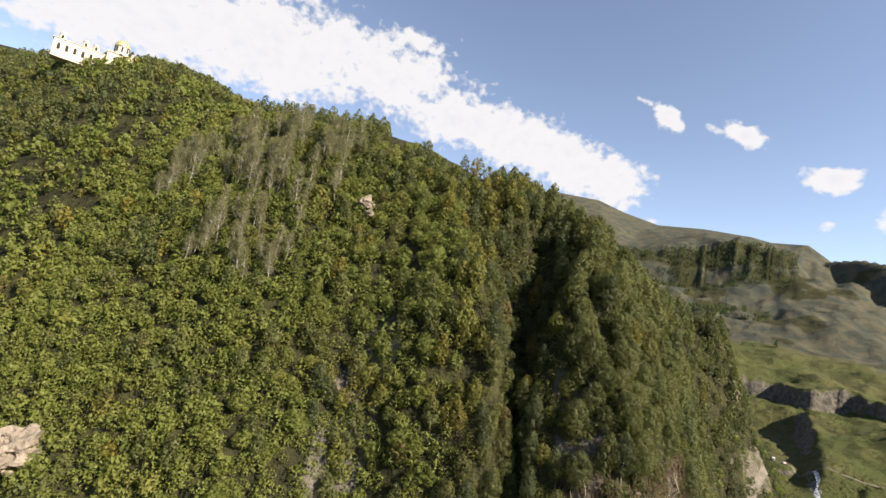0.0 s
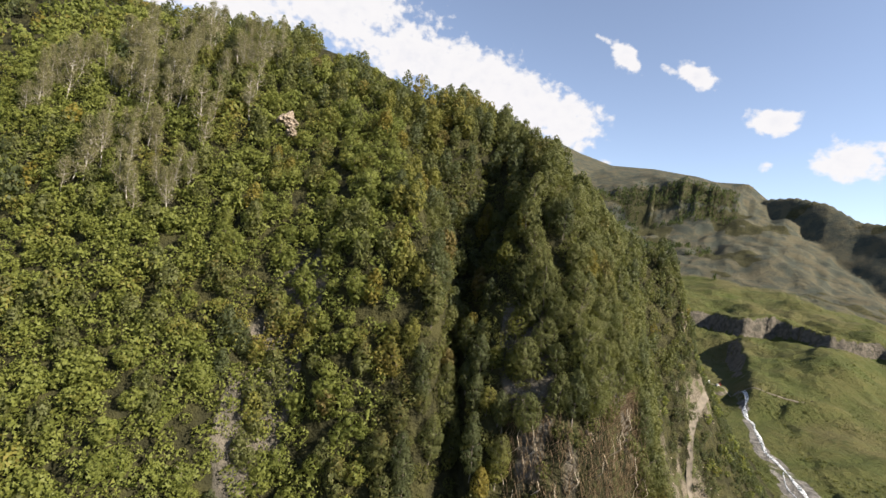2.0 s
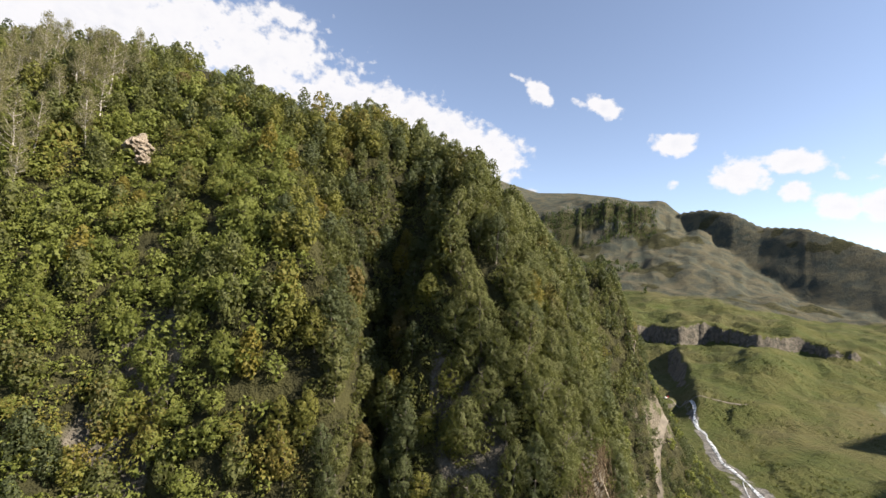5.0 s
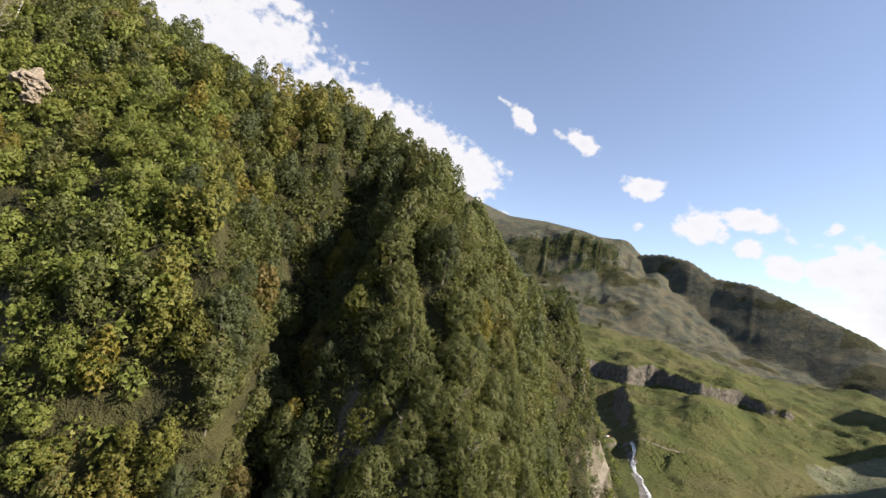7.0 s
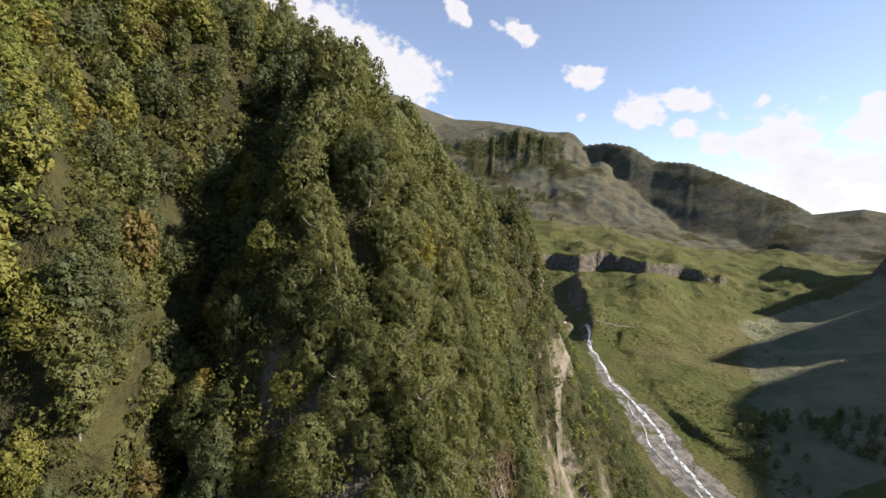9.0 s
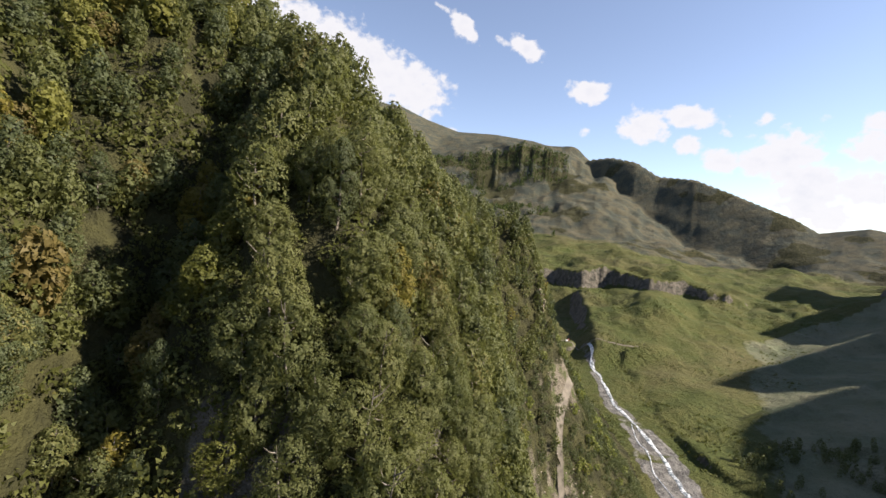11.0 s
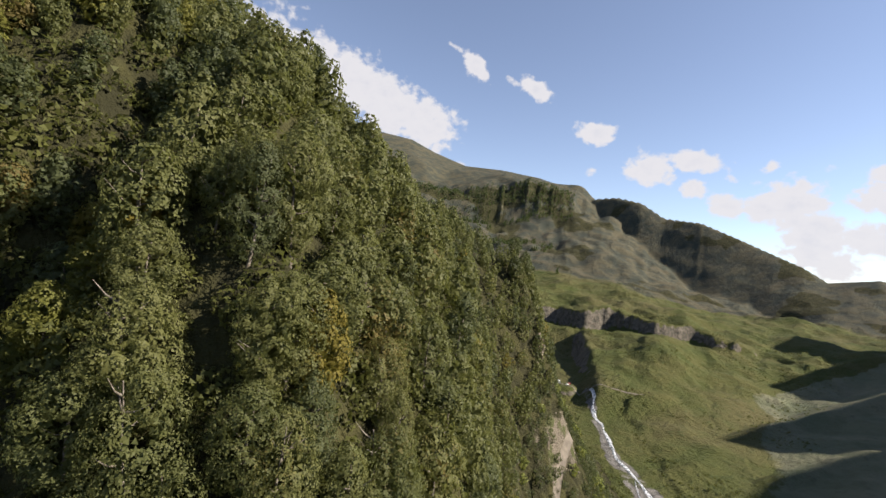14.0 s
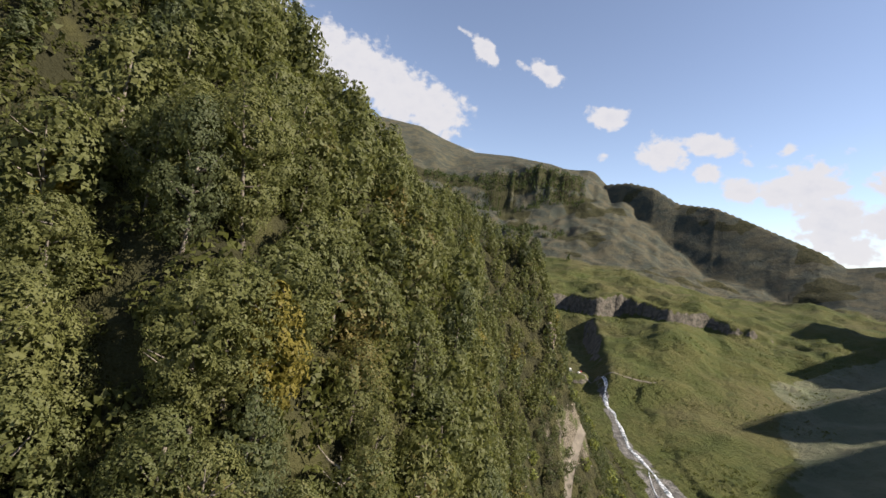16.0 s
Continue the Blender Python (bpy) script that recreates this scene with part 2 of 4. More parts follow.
def fbm(x, y, size, seed, octaves=4, ridged=False):
    """Noise about zero, from -1 to 1; ridged: crests."""
    total, amp, norm = 0.0, 1.0, 0.0
    for k in range(octaves):
        v = value_noise(x / size * 2**k + 17.3 * k, y / size * 2**k - 9.1 * k, seed + k) * 2 - 1
        total = total + amp * ((1 - 2 * np.abs(v)) if ridged else v)
        norm, amp = norm + amp, amp * 0.5
    return total / norm


def ease(v, lo, hi):
    q = np.clip((v - lo) / (hi - lo), 0, 1)
    return q * q * (3 - 2 * q)


# the line along the wooded hillside where the crowns stand at 150 m, from one end to the other
CONTOUR = [(-420, 270), (-230, 192), (-125, 152), (-70, 140), (-40, 135), (-14, 131), (2, 126), (14, 123), (19, 137), (26, 141), (34, 127), (47, 121), (59, 131),
           (71, 143), (79, 157), (86, 177), (100, 208), (126, 240), (154, 262), (165, 283), (171, 312), (190, 352), (204, 400), (210, 450), (196, 520), (140, 640)]
# how high the hill goes on rising behind that line: the x of the line's point, and metres
CREST = ([-420, -250, -200, -125, -84, -50, -26, -10, 14, 34, 46, 54, 62, 78, 98, 128, 142, 152, 170, 250], [390, 294, 222, 112, 102, 98, 86, 76, 64, 58, 59, 51, 39, 27, 29, 32, 25, 7, 8, 8])


def hillside(x, y):
    """Signed distance into the hill from the contour line, and how far along x the nearest point lies."""
    best = np.full(x.shape, 1e9)
    inside, along = np.zeros(x.shape, dtype=bool), np.zeros(x.shape)
    ring = CONTOUR + [(140, 3000), (-3000, 3000), (-3000, 1400)]
    for k, ((ax, ay), (bx, by)) in enumerate(zip(ring, ring[1:] + ring[:1])):
        dx, dy = bx - ax, by - ay
        if dy:
            inside ^= ((ay > y) != (by > y)) & (x < ax + (y - ay) * dx / dy)
        if k < len(CONTOUR) - 1:
            t = np.clip(((x - ax) * dx + (y - ay) * dy) / (dx * dx + dy * dy), 0, 1)
            px, py = ax + t * dx, ay + t * dy
            d = np.hypot(x - px, y - py)
            along = np.where(d < best, px, along)
            best = np.minimum(best, d)
    return np.where(inside, best, -best), along


EYE_X, EYE_Y, EYE_Z = 30.0, 66.0, 152.0
SKY_AZ = [-180, -60, 0, 12, 17, 20, 24, 28.6, 33.2, 35, 38.1, 39.8, 42.3, 45, 47.5, 51.1, 54.7, 60.2, 62, 65.6, 68, 78, 100, 180]
SKY_EL = [9, 12, 14, 15, 14.5, 13.3, 12.1, 12.0, 11.4, 10.9, 10.8, 9.4, 9.7, 9.2, 7.6, 7.3, 5.8, 3.3, 2.1, 2.7, 2.2, 5, 8, 9]


# crests of the spurs across the river: bearing, distance and height along each
SPURS = [((53.6, 542, 15), (57.6, 600, 28), (61.2, 660, 39), (64.5, 730, 52), (67.7, 800, 71), (70, 900, 92)),
         ((56.4, 765, 28), (60.5, 850, 55), (63.8, 940, 76), (67.0, 1020, 96)),
         ((56.4, 449, 13), (60.6, 500, 25), (64.8, 560, 36), (68.1, 620, 44), (72, 700, 60)),
         ((57.1, 425, 11), (61.7, 470, 18), (66, 520, 22), (72, 560, 26))]
# where the shade of the added ridge is to end on the valley floor: x, y, z
SHADE_END = [(150, 60, 8), (250, 150, 8), (292, 216, 8), (346, 269, 11), (900, 570, 92), (1000, 640, 80)]
SHADE_RIDGE_OFF = 800.0


def shade_ridge():
    """Unseen ridge added sunward, its height set so only spur crests catch the sun."""
    cs, sn, slope = math.cos(radians(SUN_AZ)), math.sin(radians(SUN_AZ)), math.tan(radians(SUN_EL))
    pts = [(EYE_X + q * math.sin(radians(b)), EYE_Y + q * math.cos(radians(b)), h - 2.0) for line in SPURS[:3] for b, q, h in line[:-1]] + SHADE_END
    rows = sorted((y * sn - x * cs, z + slope * (SHADE_RIDGE_OFF - x * sn - y * cs)) for x, y, z in pts)
    return [p for p, _ in rows], [max(60.0, q) for _, q in rows]


# the river: its course through the valley, the half width of its gravel, and the bank beside it
RIVER = [(215, 100), (240, 165), (262, 215), (275, 245), (285, 268), (298, 291), (317, 322), (324, 345), (331, 371), (347, 398), (372, 437), (398, 480), (408, 500)]
BED = [16, 16, 15, 14, 14, 15, 13, 9, 6, 4.5, 3.5, 3, 2.5]
BANK = [(300, 190), (316, 240), (319, 287), (336, 320), (354, 349), (370, 371), (400, 425), (423, 462)]


def near_line(line, x, y, wide=None):
    """Distance to a line, its side (positive to its right), and the width given along it."""
    best, turn, out = np.full(np.shape(x), 1e9), np.ones(np.shape(x)), np.zeros(np.shape(x))
    for k, ((ax, ay), (bx, by)) in enumerate(zip(line, line[1:])):
        dx, dy = bx - ax, by - ay
        t = np.clip(((x - ax) * dx + (y - ay) * dy) / (dx * dx + dy * dy), 0, 1)
        d = np.hypot(x - ax - t * dx, y - ay - t * dy)
        less = d < best
        best = np.where(less, d, best)
        turn = np.where(less, np.sign((x - ax) * dy - (y - ay) * dx), turn)
        if wide:
            out = np.where(less, wide[k] + t * (wide[k + 1] - wide[k]), out)
    return best, turn, out


def river_distance(x, y):
    return near_line(RIVER, x, y)[0]


def bank_side(x, y):
    """Signed distance from the top of the bank, fading out at its ends."""
    d, turn, _ = near_line(BANK, x, y)
    return np.where((y > 195) & (y < 462), d * turn, -50.0)


def gravel_cover(x, y, z):
    d, turn, wide = near_line(RIVER, x, y, BED)
    d = d + 3 * turn + 4 * fbm(x, y, 26, 95) + 2.5 * fbm(x, y, 8, 97)
    return (1 - ease(d, wide - 2, wide + 2)) * (1 - 0.55 * ease(fbm(x * 0.8 + y * 0.4, y * 0.5, 14, 98), 0.2, 0.4))


def valley(x, y):
    """Valley floor, the green hill with its cliff band, the terraces, the far mountains and the shaded slopes across the river."""
    dx, dy = x - EYE_X, y - EYE_Y
    r, a = np.hypot(dx, dy), np.degrees(np.arctan2(dx, dy))
    top = np.interp(a, SKY_AZ, SKY_EL)
    floor = 8 + 0.035 * np.maximum(r - 300, 0) + 1.5 * fbm(x, y, 40, 5)
    # green hill, cliff band, terrace
    w1, w2, w3 = fbm(x, y, 160, 11), fbm(x, y, 420, 12), fbm(x, y, 60, 13)
    rb = 900 + 60 * w2 + 20 * w3 + 16 * fbm(a * 30, r * 0.05, 28, 16, 3) + 20 * np.sin(a * 0.9)
    foot = np.interp(a, [30, 39, 42, 46, 50, 54, 58, 64], [610, 545, 540, 560, 575, 560, 640, 760])
    hill = floor + 30 * ease(r, foot, rb) * (1 + 0.25 * w1) + 9 * w1 * ease(r, foot, foot + 80)
    left = ease(a, 39.4 - 0.6 * ease(r, 600, 760), np.interp(r, [560, 640, 760, 880], [42.8, 42.0, 40.6, 39.4]) + 0.5 * w3) * (1 - ease(r, 780, 870)) + ease(r, 780, 870)
    hill = floor + (hill - floor + 17 * ease(r, foot - 25, foot + 30) * (1 - ease(r, 760, 900)) * (1 - ease(a, 46, 54))) * left
    hill = hill + 16 * np.exp(-(((a - 48.5) / 3.2) ** 2) - ((r - 740) / 90) ** 2)
    hill = hill + 36 * ease(r, rb, rb + 22) * np.interp(a, [30, 36, 50, 53, 58], [0.9, 1.1, 0.85, 0.5, 0.2]) * (1 + 0.35 * w3)
    z = hill + ease(r, rb, 1500) * (16 + 14 * w1 + 10 * w2) + ease(r, foot - 40, foot + 120) * (5.5 * fbm(x, y, 48, 14, 5, True) + 8 * fbm(x, y, 120, 15, 4, True))
    # mountain flank up to the skyline
    crags = fbm(x, y, 800, 21, 5, True) * 95 + fbm(x, y, 260, 31, 4, True) * 34 + fbm(a * 40, r * 0.12, 60, 33, 3, True) * 10 + fbm(x, y, 70, 35, 3) * 9

    def flank(z, near_r, top_r, el, rough):
        f = np.clip((r - near_r) / (top_r - near_r), 0, 1)
        base = EYE_Z + near_r * np.tan(np.radians(np.interp(a, [44, 56], [0.8, -2.0])))
        goal = np.maximum(EYE_Z + top_r * np.tan(np.radians(el)), base)
        base = np.minimum(z, base)
        rise = base + (goal - base) * (0.72 * f + 0.28 * f**2.2) - np.maximum(r - top_r, 0) * 0.3
        rise = rise + rough * crags * ease(f, 0.0, 0.45) * (1 - ease(f, 0.78, 1.0)) * np.clip((goal - base) / 120, 0, 1)
        return np.where(r > near_r, np.maximum(z, rise), z)

    # the long mountain: benches, a steep ribbed wooded face, then open slopes to the top
    low_el = np.interp(a, [0, 21, 23, 28, 33, 37, 39.5, 42, 46, 50, 54, 60], [9, 8, 7.0, 6.2, 6.6, 6.6, 6.4, 6.0, 3.2, 0.6, -1.5, -4])
    face_el = np.interp(a, [0, 20.8, 26.4, 32.9, 37, 38.5, 40, 42, 46, 50, 54, 60], [9.6, 9.3, 9.6, 10.0, 9.4, 8.6, 7.4, 6.3, 3.4, 0.8, -1.3, -4])
    ribs = 30 * fbm(a * 120, r * 0.02, 60, 36, 3, True) + 90 * fbm(x, y, 300, 38, 4)
    e0 = np.interp(a, [38, 46, 56], [0.4, -1.2, -3.8])
    e_ = e0 + (np.maximum(low_el, e0) - e0) * np.clip((r - 1350) / 940, 0, 1) ** 1.15
    e_ = e_ + (face_el - low_el) * np.clip((r - 2180 - 1.6 * ribs) / 300, 0, 1)
    e_ = e_ + (top - 9 * ease(a, 39.5, 46) - face_el) * np.clip((r - 2450) / 900, 0, 1) ** 0.9
    rise = EYE_Z + r * np.tan(np.radians(e_)) - np.maximum(r - 3350, 0) * 0.3
    rise = rise + ease(r, 1400, 1700) * (1 - ease(r, 2750, 3250)) * (crags * 0.6 + 26 * fbm(x, y, 190, 39, 4) + 12 * fbm(x, y, 60, 40, 3))
    z = z + np.maximum(rise - z, 0) * ease(r, 1080, 1800)
    start = 2180 - 28 * np.clip(a - 38, -10, 24)
    z = flank(z, start, start + 390, np.interp(a, [29, 33, 36, 38.8, 39.8, 42.3, 180], [0, 5.6, 7.6, 8.9, 9.4, 9.7, 9.7]) + np.interp(a, SKY_AZ, SKY_EL) * ease(a, 42.3, 42.4) - 9.7 * ease(a, 42.3, 42.4), 0.22)
    # slopes on the far side of the river, running down in spurs
    lat = (x - 305) * math.cos(radians(57)) - (y - 232) * math.sin(radians(57)) + 26 * fbm(x, y, 150, 41)
    lon = (x - 305) * math.sin(radians(57)) + (y - 232) * math.cos(radians(57))
    spur = fbm(lon + 0.35 * lat, lat * 0.22, 170, 51, 4, True)
    side = floor + np.maximum(lat, 0) * 0.15 + spur * np.clip(lat, 0, 300) * 0.12 + 5 * fbm(x, y, 60, 52, 4, True) * ease(lat, 5, 60)
    for line in SPURS:
        pts = [(EYE_X + q * math.sin(radians(b)), EYE_Y + q * math.cos(radians(b)), h) for b, q, h in line]
        for (x0, y0, h0), (x1, y1, h1) in zip(pts, pts[1:]):
            dx_, dy_ = x1 - x0, y1 - y0
            t_ = np.clip(((x - x0) * dx_ + (y - y0) * dy_) / (dx_ * dx_ + dy_ * dy_), 0, 1)
            off = np.hypot(x - x0 - t_ * dx_, y - y0 - t_ * dy_)
            off = np.maximum(off + 5 * fbm(x, y, 45, 53), 0)
            side = np.maximum(side, h0 + (h1 - h0) * t_ + 2.5 * fbm(x, y, 32, 54) - 0.5 * off)
    side = side * (1 - ease(r, 1500, 2100)) + ease(r, 1500, 2100) * z
    cap = EYE_Z + r * np.tan(np.radians(top - 0.25)) + 0.02 * r * fbm(x, y, 300, 61)
    z = np.maximum(z, np.minimum(side, cap))
    # the bench at the road's end, and the bank beside the river bed
    z = np.maximum(z, 30 - 1.1 * np.maximum(np.hypot(x - 392, y - 524) - 13, 0))
    edge = bank_side(x, y)
    z = z + (3.4 + 5 * fbm(x, y, 40, 64, 3)).clip(0.4) * ease(edge + 6 * fbm(x, y, 18, 63), 0, 4.5) * (1 - ease(edge, 30, 110))
    # a high ridge added out of view to keep the sun off those slopes
    cs, sn = math.cos(radians(SUN_AZ)), math.sin(radians(SUN_AZ))
    along, toward = y * sn - x * cs, x * sn + y * cs
    crest = np.interp(along, *shade_ridge()) * (1 - ease(along, 1045, 1110))
    z = np.maximum(z, crest * np.exp(-(((toward - SHADE_RIDGE_OFF) / 125) ** 2)))
    back = ease(np.abs(a - 20), 95, 150)
    z = z * (1 - back) + back * (60 + 0.16 * r)
    return z


# the bed of the gully, from its foot to its head
GULLY = [(20, 100), (21, 126), (26, 140), (31, 150), (31, 162)]
# how far out the trees of the spur reach above its cliff
LIP_AT, LIP = [33, 44, 54, 66, 74], [12.5, 12.5, 11.5, 10, 9]


def canopy(x, y):
    """Height of the crowns' surface on the near hill."""
    d, s = hillside(x, y)
    d = d + 3.2 * fbm(x, y, 26, 71, 3) + 13 * np.exp(-(((x - 24) / 9) ** 2)) * ease(y, 148, 176)
    crest = np.interp(x, *CREST)
    up = np.minimum(1.5 * d, crest * (1 - np.exp(-np.maximum(d, 0) * 1.75 / np.maximum(crest, 1))) + 0.10 * d - 0.48 * np.maximum(d - 82, 0))
    steep = np.interp(s, [-100, -40, -25, -6, 18, 28, 50, 62, 76, 94, 130, 165, 180, 230], [1.3, 1.5, 1.9, 3.6, 3.6, 2.4, 2.4, 3.0, 4.2, 3.6, 2.2, 1.75, 1.5, 1.0])
    drop = np.minimum(48 * steep, 84)
    down = np.maximum(steep * d, -drop + (d + drop / steep) * np.interp(s, [60, 94, 180, 230], [0.85, 1.35, 1.35, 1.0]))
    # the bare cliff under the trees of the spur
    lip = np.interp(s, LIP_AT, LIP)
    cliff = np.where(d > -lip, 2.4 * d, np.maximum(-2.4 * lip + 7 * (d + lip), -72 + (d + lip + 7) * 0.85))
    bare = ease(s, 35, 42) * (1 - ease(s, 56, 62))
    down = down * (1 - bare) + cliff * bare
    # the bulging wooded head at the end of the slope
    knob = 16 * np.exp(-(((x - 160) / 14) ** 2) - ((y - 263) / 17) ** 2)
    # the narrow gully beside the spur
    off = near_line(GULLY, x, y)[0]
    cut = 7 * np.exp(-((off / 4.5) ** 2))
    return 150 + np.where(d > 0, up, down) + knob - cut


def land(x, y):
    """Height of the bare ground."""
    near = canopy(x, y) - 7.0 + 1.0 * fbm(x, y, 9, 81, 3)
    far = valley(x, y)
    k = 10.0
    h = np.clip(0.5 + 0.5 * (near - far) / k, 0, 1)
    return far * (1 - h) + near * h + k * h * (1 - h) * 0.5


def land_at(x, y):
    return float(land(np.array([float(x)]), np.array([float(y)]))[0])


def bald(x, y):
    """The dry grassy crest behind the spur, bare of trees."""
    return np.exp(-((((x - 96) * 0.83 + (y - 236) * 0.55) / 26) ** 2) - (((y - 236) * 0.83 - (x - 96) * 0.55) / 9) ** 2) > 0.45


def ground_mesh():
    az_ = np.concatenate([np.arange(-180, -62, 2.0), np.arange(-62, -30, 0.8), np.arange(-30, 28, 0.5), np.arange(28, 74, 0.22), np.arange(74, 180, 2.0)])
    r_ = np.concatenate([[0.0], np.geomspace(8, 60, 24), np.geomspace(62, 330, 110), np.geomspace(334, 1000, 180), np.geomspace(1010, 2700, 120), np.geomspace(2750, 4880, 30)])
    A, R = np.meshgrid(np.radians(az_), r_, indexing="ij")
    x, y = EYE_X + R * np.sin(A), EYE_Y + R * np.cos(A)
    z = land(x, y)
    na, nr = x.shape
    v = np.stack([x, y, z], -1).reshape(-1, 3)
    i, j = np.meshgrid(np.arange(na), np.arange(nr - 1), indexing="ij")
    i2 = (i + 1) % na
    f = np.stack([i * nr + j, i2 * nr + j, i2 * nr + j + 1, i * nr + j + 1], -1).reshape(-1, 4)
    mesh = bpy.data.meshes.new("ground")
    mesh.from_pydata(v.tolist(), [], f.tolist())
    mesh.update()
    x, y, z, deg = x.ravel(), y.ravel(), z.ravel(), np.degrees(A).ravel()
    r = R.ravel()
    nz = np.zeros(len(v) * 3)
    mesh.vertices.foreach_get("normal", nz)
    steep = 1 - np.abs(nz.reshape(-1, 3)[:, 2])
    d, s = hillside(x, y)
    hill = canopy(x, y) - 7 > valley(x, y) - 6
    cover_ = {}
    cover_["wooded"] = np.where(hill, 1.0, np.maximum(ease(fbm(x, y, 130, 91), 0.12, 0.3) * ease(r, 1350, 1500) * (1 - ease(r, 2300, 2500)), ease(r + 50 * fbm(x, y, 90, 93), 2230, 2270) * (1 - ease(r + 60 * fbm(x, y, 90, 93), 2400, 2460)) * (1 - ease(deg, 36, 38))))
    cover_["rocky"] = np.where(hill, ease(steep, 0.52, 0.66) * ease(fbm(x, y, 20, 92), 0.1, 0.5) * (1 - bald(x, y)), ease(steep, np.where(r > 1300, 0.44, np.where(deg > 55, 0.34, 0.22)), np.where(r > 1300, 0.62, 0.40)))
    cover_["rocky"] = cover_["rocky"] * np.where(hill, np.where(x > 95, 0.35, 1.0), 1 - 0.9 * cover_["wooded"])
    lip = np.interp(s, LIP_AT, LIP)
    cliff = ease(s, 38, 41) * (1 - ease(s, 57, 60)) * ease(d, -lip - 13, -lip - 10) * (1 - ease(d, -lip, -lip + 2))
    cover_["shale"] = np.where(hill, np.maximum(scree_cover(x, y, z), cliff * (0.22 + 0.7 * fbm(x, y, 6, 99, 3))), 0.0)
    cover_["wooded"] = cover_["wooded"] * (1 - bald(x, y))
    cover_["gravel"] = gravel_cover(x, y, z)
    # this paler tone covers only the slopes that lie in shade and haze
    cover_["dry"] = ease(deg + 3 * fbm(x, y, 90, 94), 56, 62) * ease(bank_side(x, y) + np.where(y < 195, 1, 0), -60, 30)
    cover_["alpine"] = ease(r + 150 * fbm(x, y, 200, 98), 1300, 1650)
    for name, vals in cover_.items():
        mesh.attributes.new(name, "FLOAT", "POINT").data.foreach_set("value", np.ascontiguousarray(vals, dtype=np.float32))
    mesh.polygons.foreach_set("use_smooth", np.ones(len(mesh.polygons), dtype=bool))
    mesh.materials.append(LAND)
    ob = new("ground", mesh)
    return tagged(ob, "green mountain valley land with meadows, cliffs and wooded slopes", "ground", kind="structure")


def scree_cover(x, y, z):
    band = np.exp(-(((x - 152 - 0.25 * (y - 215)) / 24) ** 2)) * ease(y, 182, 200) * (1 - ease(y, 246, 272)) * (1 - ease(z, 92, 106)) * ease(z, 16, 30)
    return band * (0.78 + 1.3 * fbm(x * 1.8 - y * 0.5, y * 0.7, 13, 96))


ground = ground_mesh()


# ---- plants ----
SHAPES = {"tall": (0.06, 0.95, 46, 1.0), "round": (0.10, 1.15, 40, 1.0), "airy": (0.22, 1.0, 24, 0.9), "bush": (0.0, 1.3, 22, 1.0), "spire": (0.06, 0.55, 30, 0.8)}


def crown_leaves(rng, kind, height, width, count, size):
    """A crown of small pointed leaves: an egg-shaped mass with bulges, thinner inside."""
    low, skew, bulges, fill = SHAPES[kind]

    def girth(u):
        return width * 0.5 * np.sin(np.pi * np.clip(u * 0.93 + 0.07, 0, 1) ** skew) ** 0.75

    bu, ba = rng.uniform(0.03, 0.97, bulges), np.arange(bulges) * 2.4 + rng.uniform(-0.5, 0.5, bulges)
    reach = girth(bu) * rng.uniform(0.62, 0.88, bulges)
    centre = np.stack([reach * np.cos(ba), reach * np.sin(ba), (low + bu * (1 - low)) * height * 0.95], 1)
    big = width * rng.uniform(0.10, 0.19, bulges)
    u = rng.uniform(0, 1, count * 3)
    u = u[rng.uniform(0, width * 0.5, count * 3) < girth(u) + 0.08 * width][:count]
    count = len(u)
    a = rng.uniform(0, 2 * np.pi, count)
    rr = girth(u) * rng.uniform(0.55, 0.92, count) ** 0.6
    p = np.stack([rr * np.cos(a), rr * np.sin(a), (low + u * (1 - low)) * height], 1)
    gap = np.linalg.norm(p[:, None] - centre[None], axis=2) / big[None]
    k = gap.argmin(1)
    n = p - centre[k]
    n /= np.linalg.norm(n, axis=1, keepdims=True) + 1e-6
    p = np.where((gap.min(1) < 1.7)[:, None], centre[k] + n * (big[k] * rng.uniform(0.80, 1.08, count))[:, None], p)
    out = np.stack([np.cos(a), np.sin(a), (u - 0.35) * 1.2], 1)
    face = 0.9 * n + 0.45 * out + rng.normal(scale=0.30, size=(count, 3))
    face /= np.linalg.norm(face, axis=1, keepdims=True)
    side = np.cross(face, rng.normal(size=(count, 3)))
    side /= np.linalg.norm(side, axis=1, keepdims=True)
    tip = np.cross(face, side)
    s = (size * rng.uniform(0.65, 1.3, count))[:, None]
    # larger leaves inside close the crown
    core = slice(0, int(count * 0.10))
    p[core] = p[core] * np.array([0.60, 0.60, 0.92]) + np.array([0, 0, 0.02 * height])
    s[core] *= min(2.6, width * 0.16 / size)
    q = np.stack([p - tip * s * 0.5 - side * s * 0.45, p - tip * s * 0.35 + side * s * 0.5, p + tip * s * 0.75], 1)
    return q.reshape(-1, 3), np.arange(count * 3).reshape(-1, 3)


def tube(points, radii, sides=6):
    """A tapering limb along points."""
    v, f = [], []
    for k, (p, rad) in enumerate(zip(points, radii)):
        d = (points[min(k + 1, len(points) - 1)] - points[max(k - 1, 0)])
        d = d / np.linalg.norm(d)
        a = np.cross(d, (0.31, 0.95, 0.05))
        a /= np.linalg.norm(a)
        b = np.cross(d, a)
        for j in range(sides):
            w = 2 * math.pi * j / sides
            v.append(p + rad * (math.cos(w) * a + math.sin(w) * b))
    for k in range(len(points) - 1):
        for j in range(sides):
            j2 = (j + 1) % sides
            f.append((k * sides + j, k * sides + j2, (k + 1) * sides + j2, (k + 1) * sides + j))
    return v, f


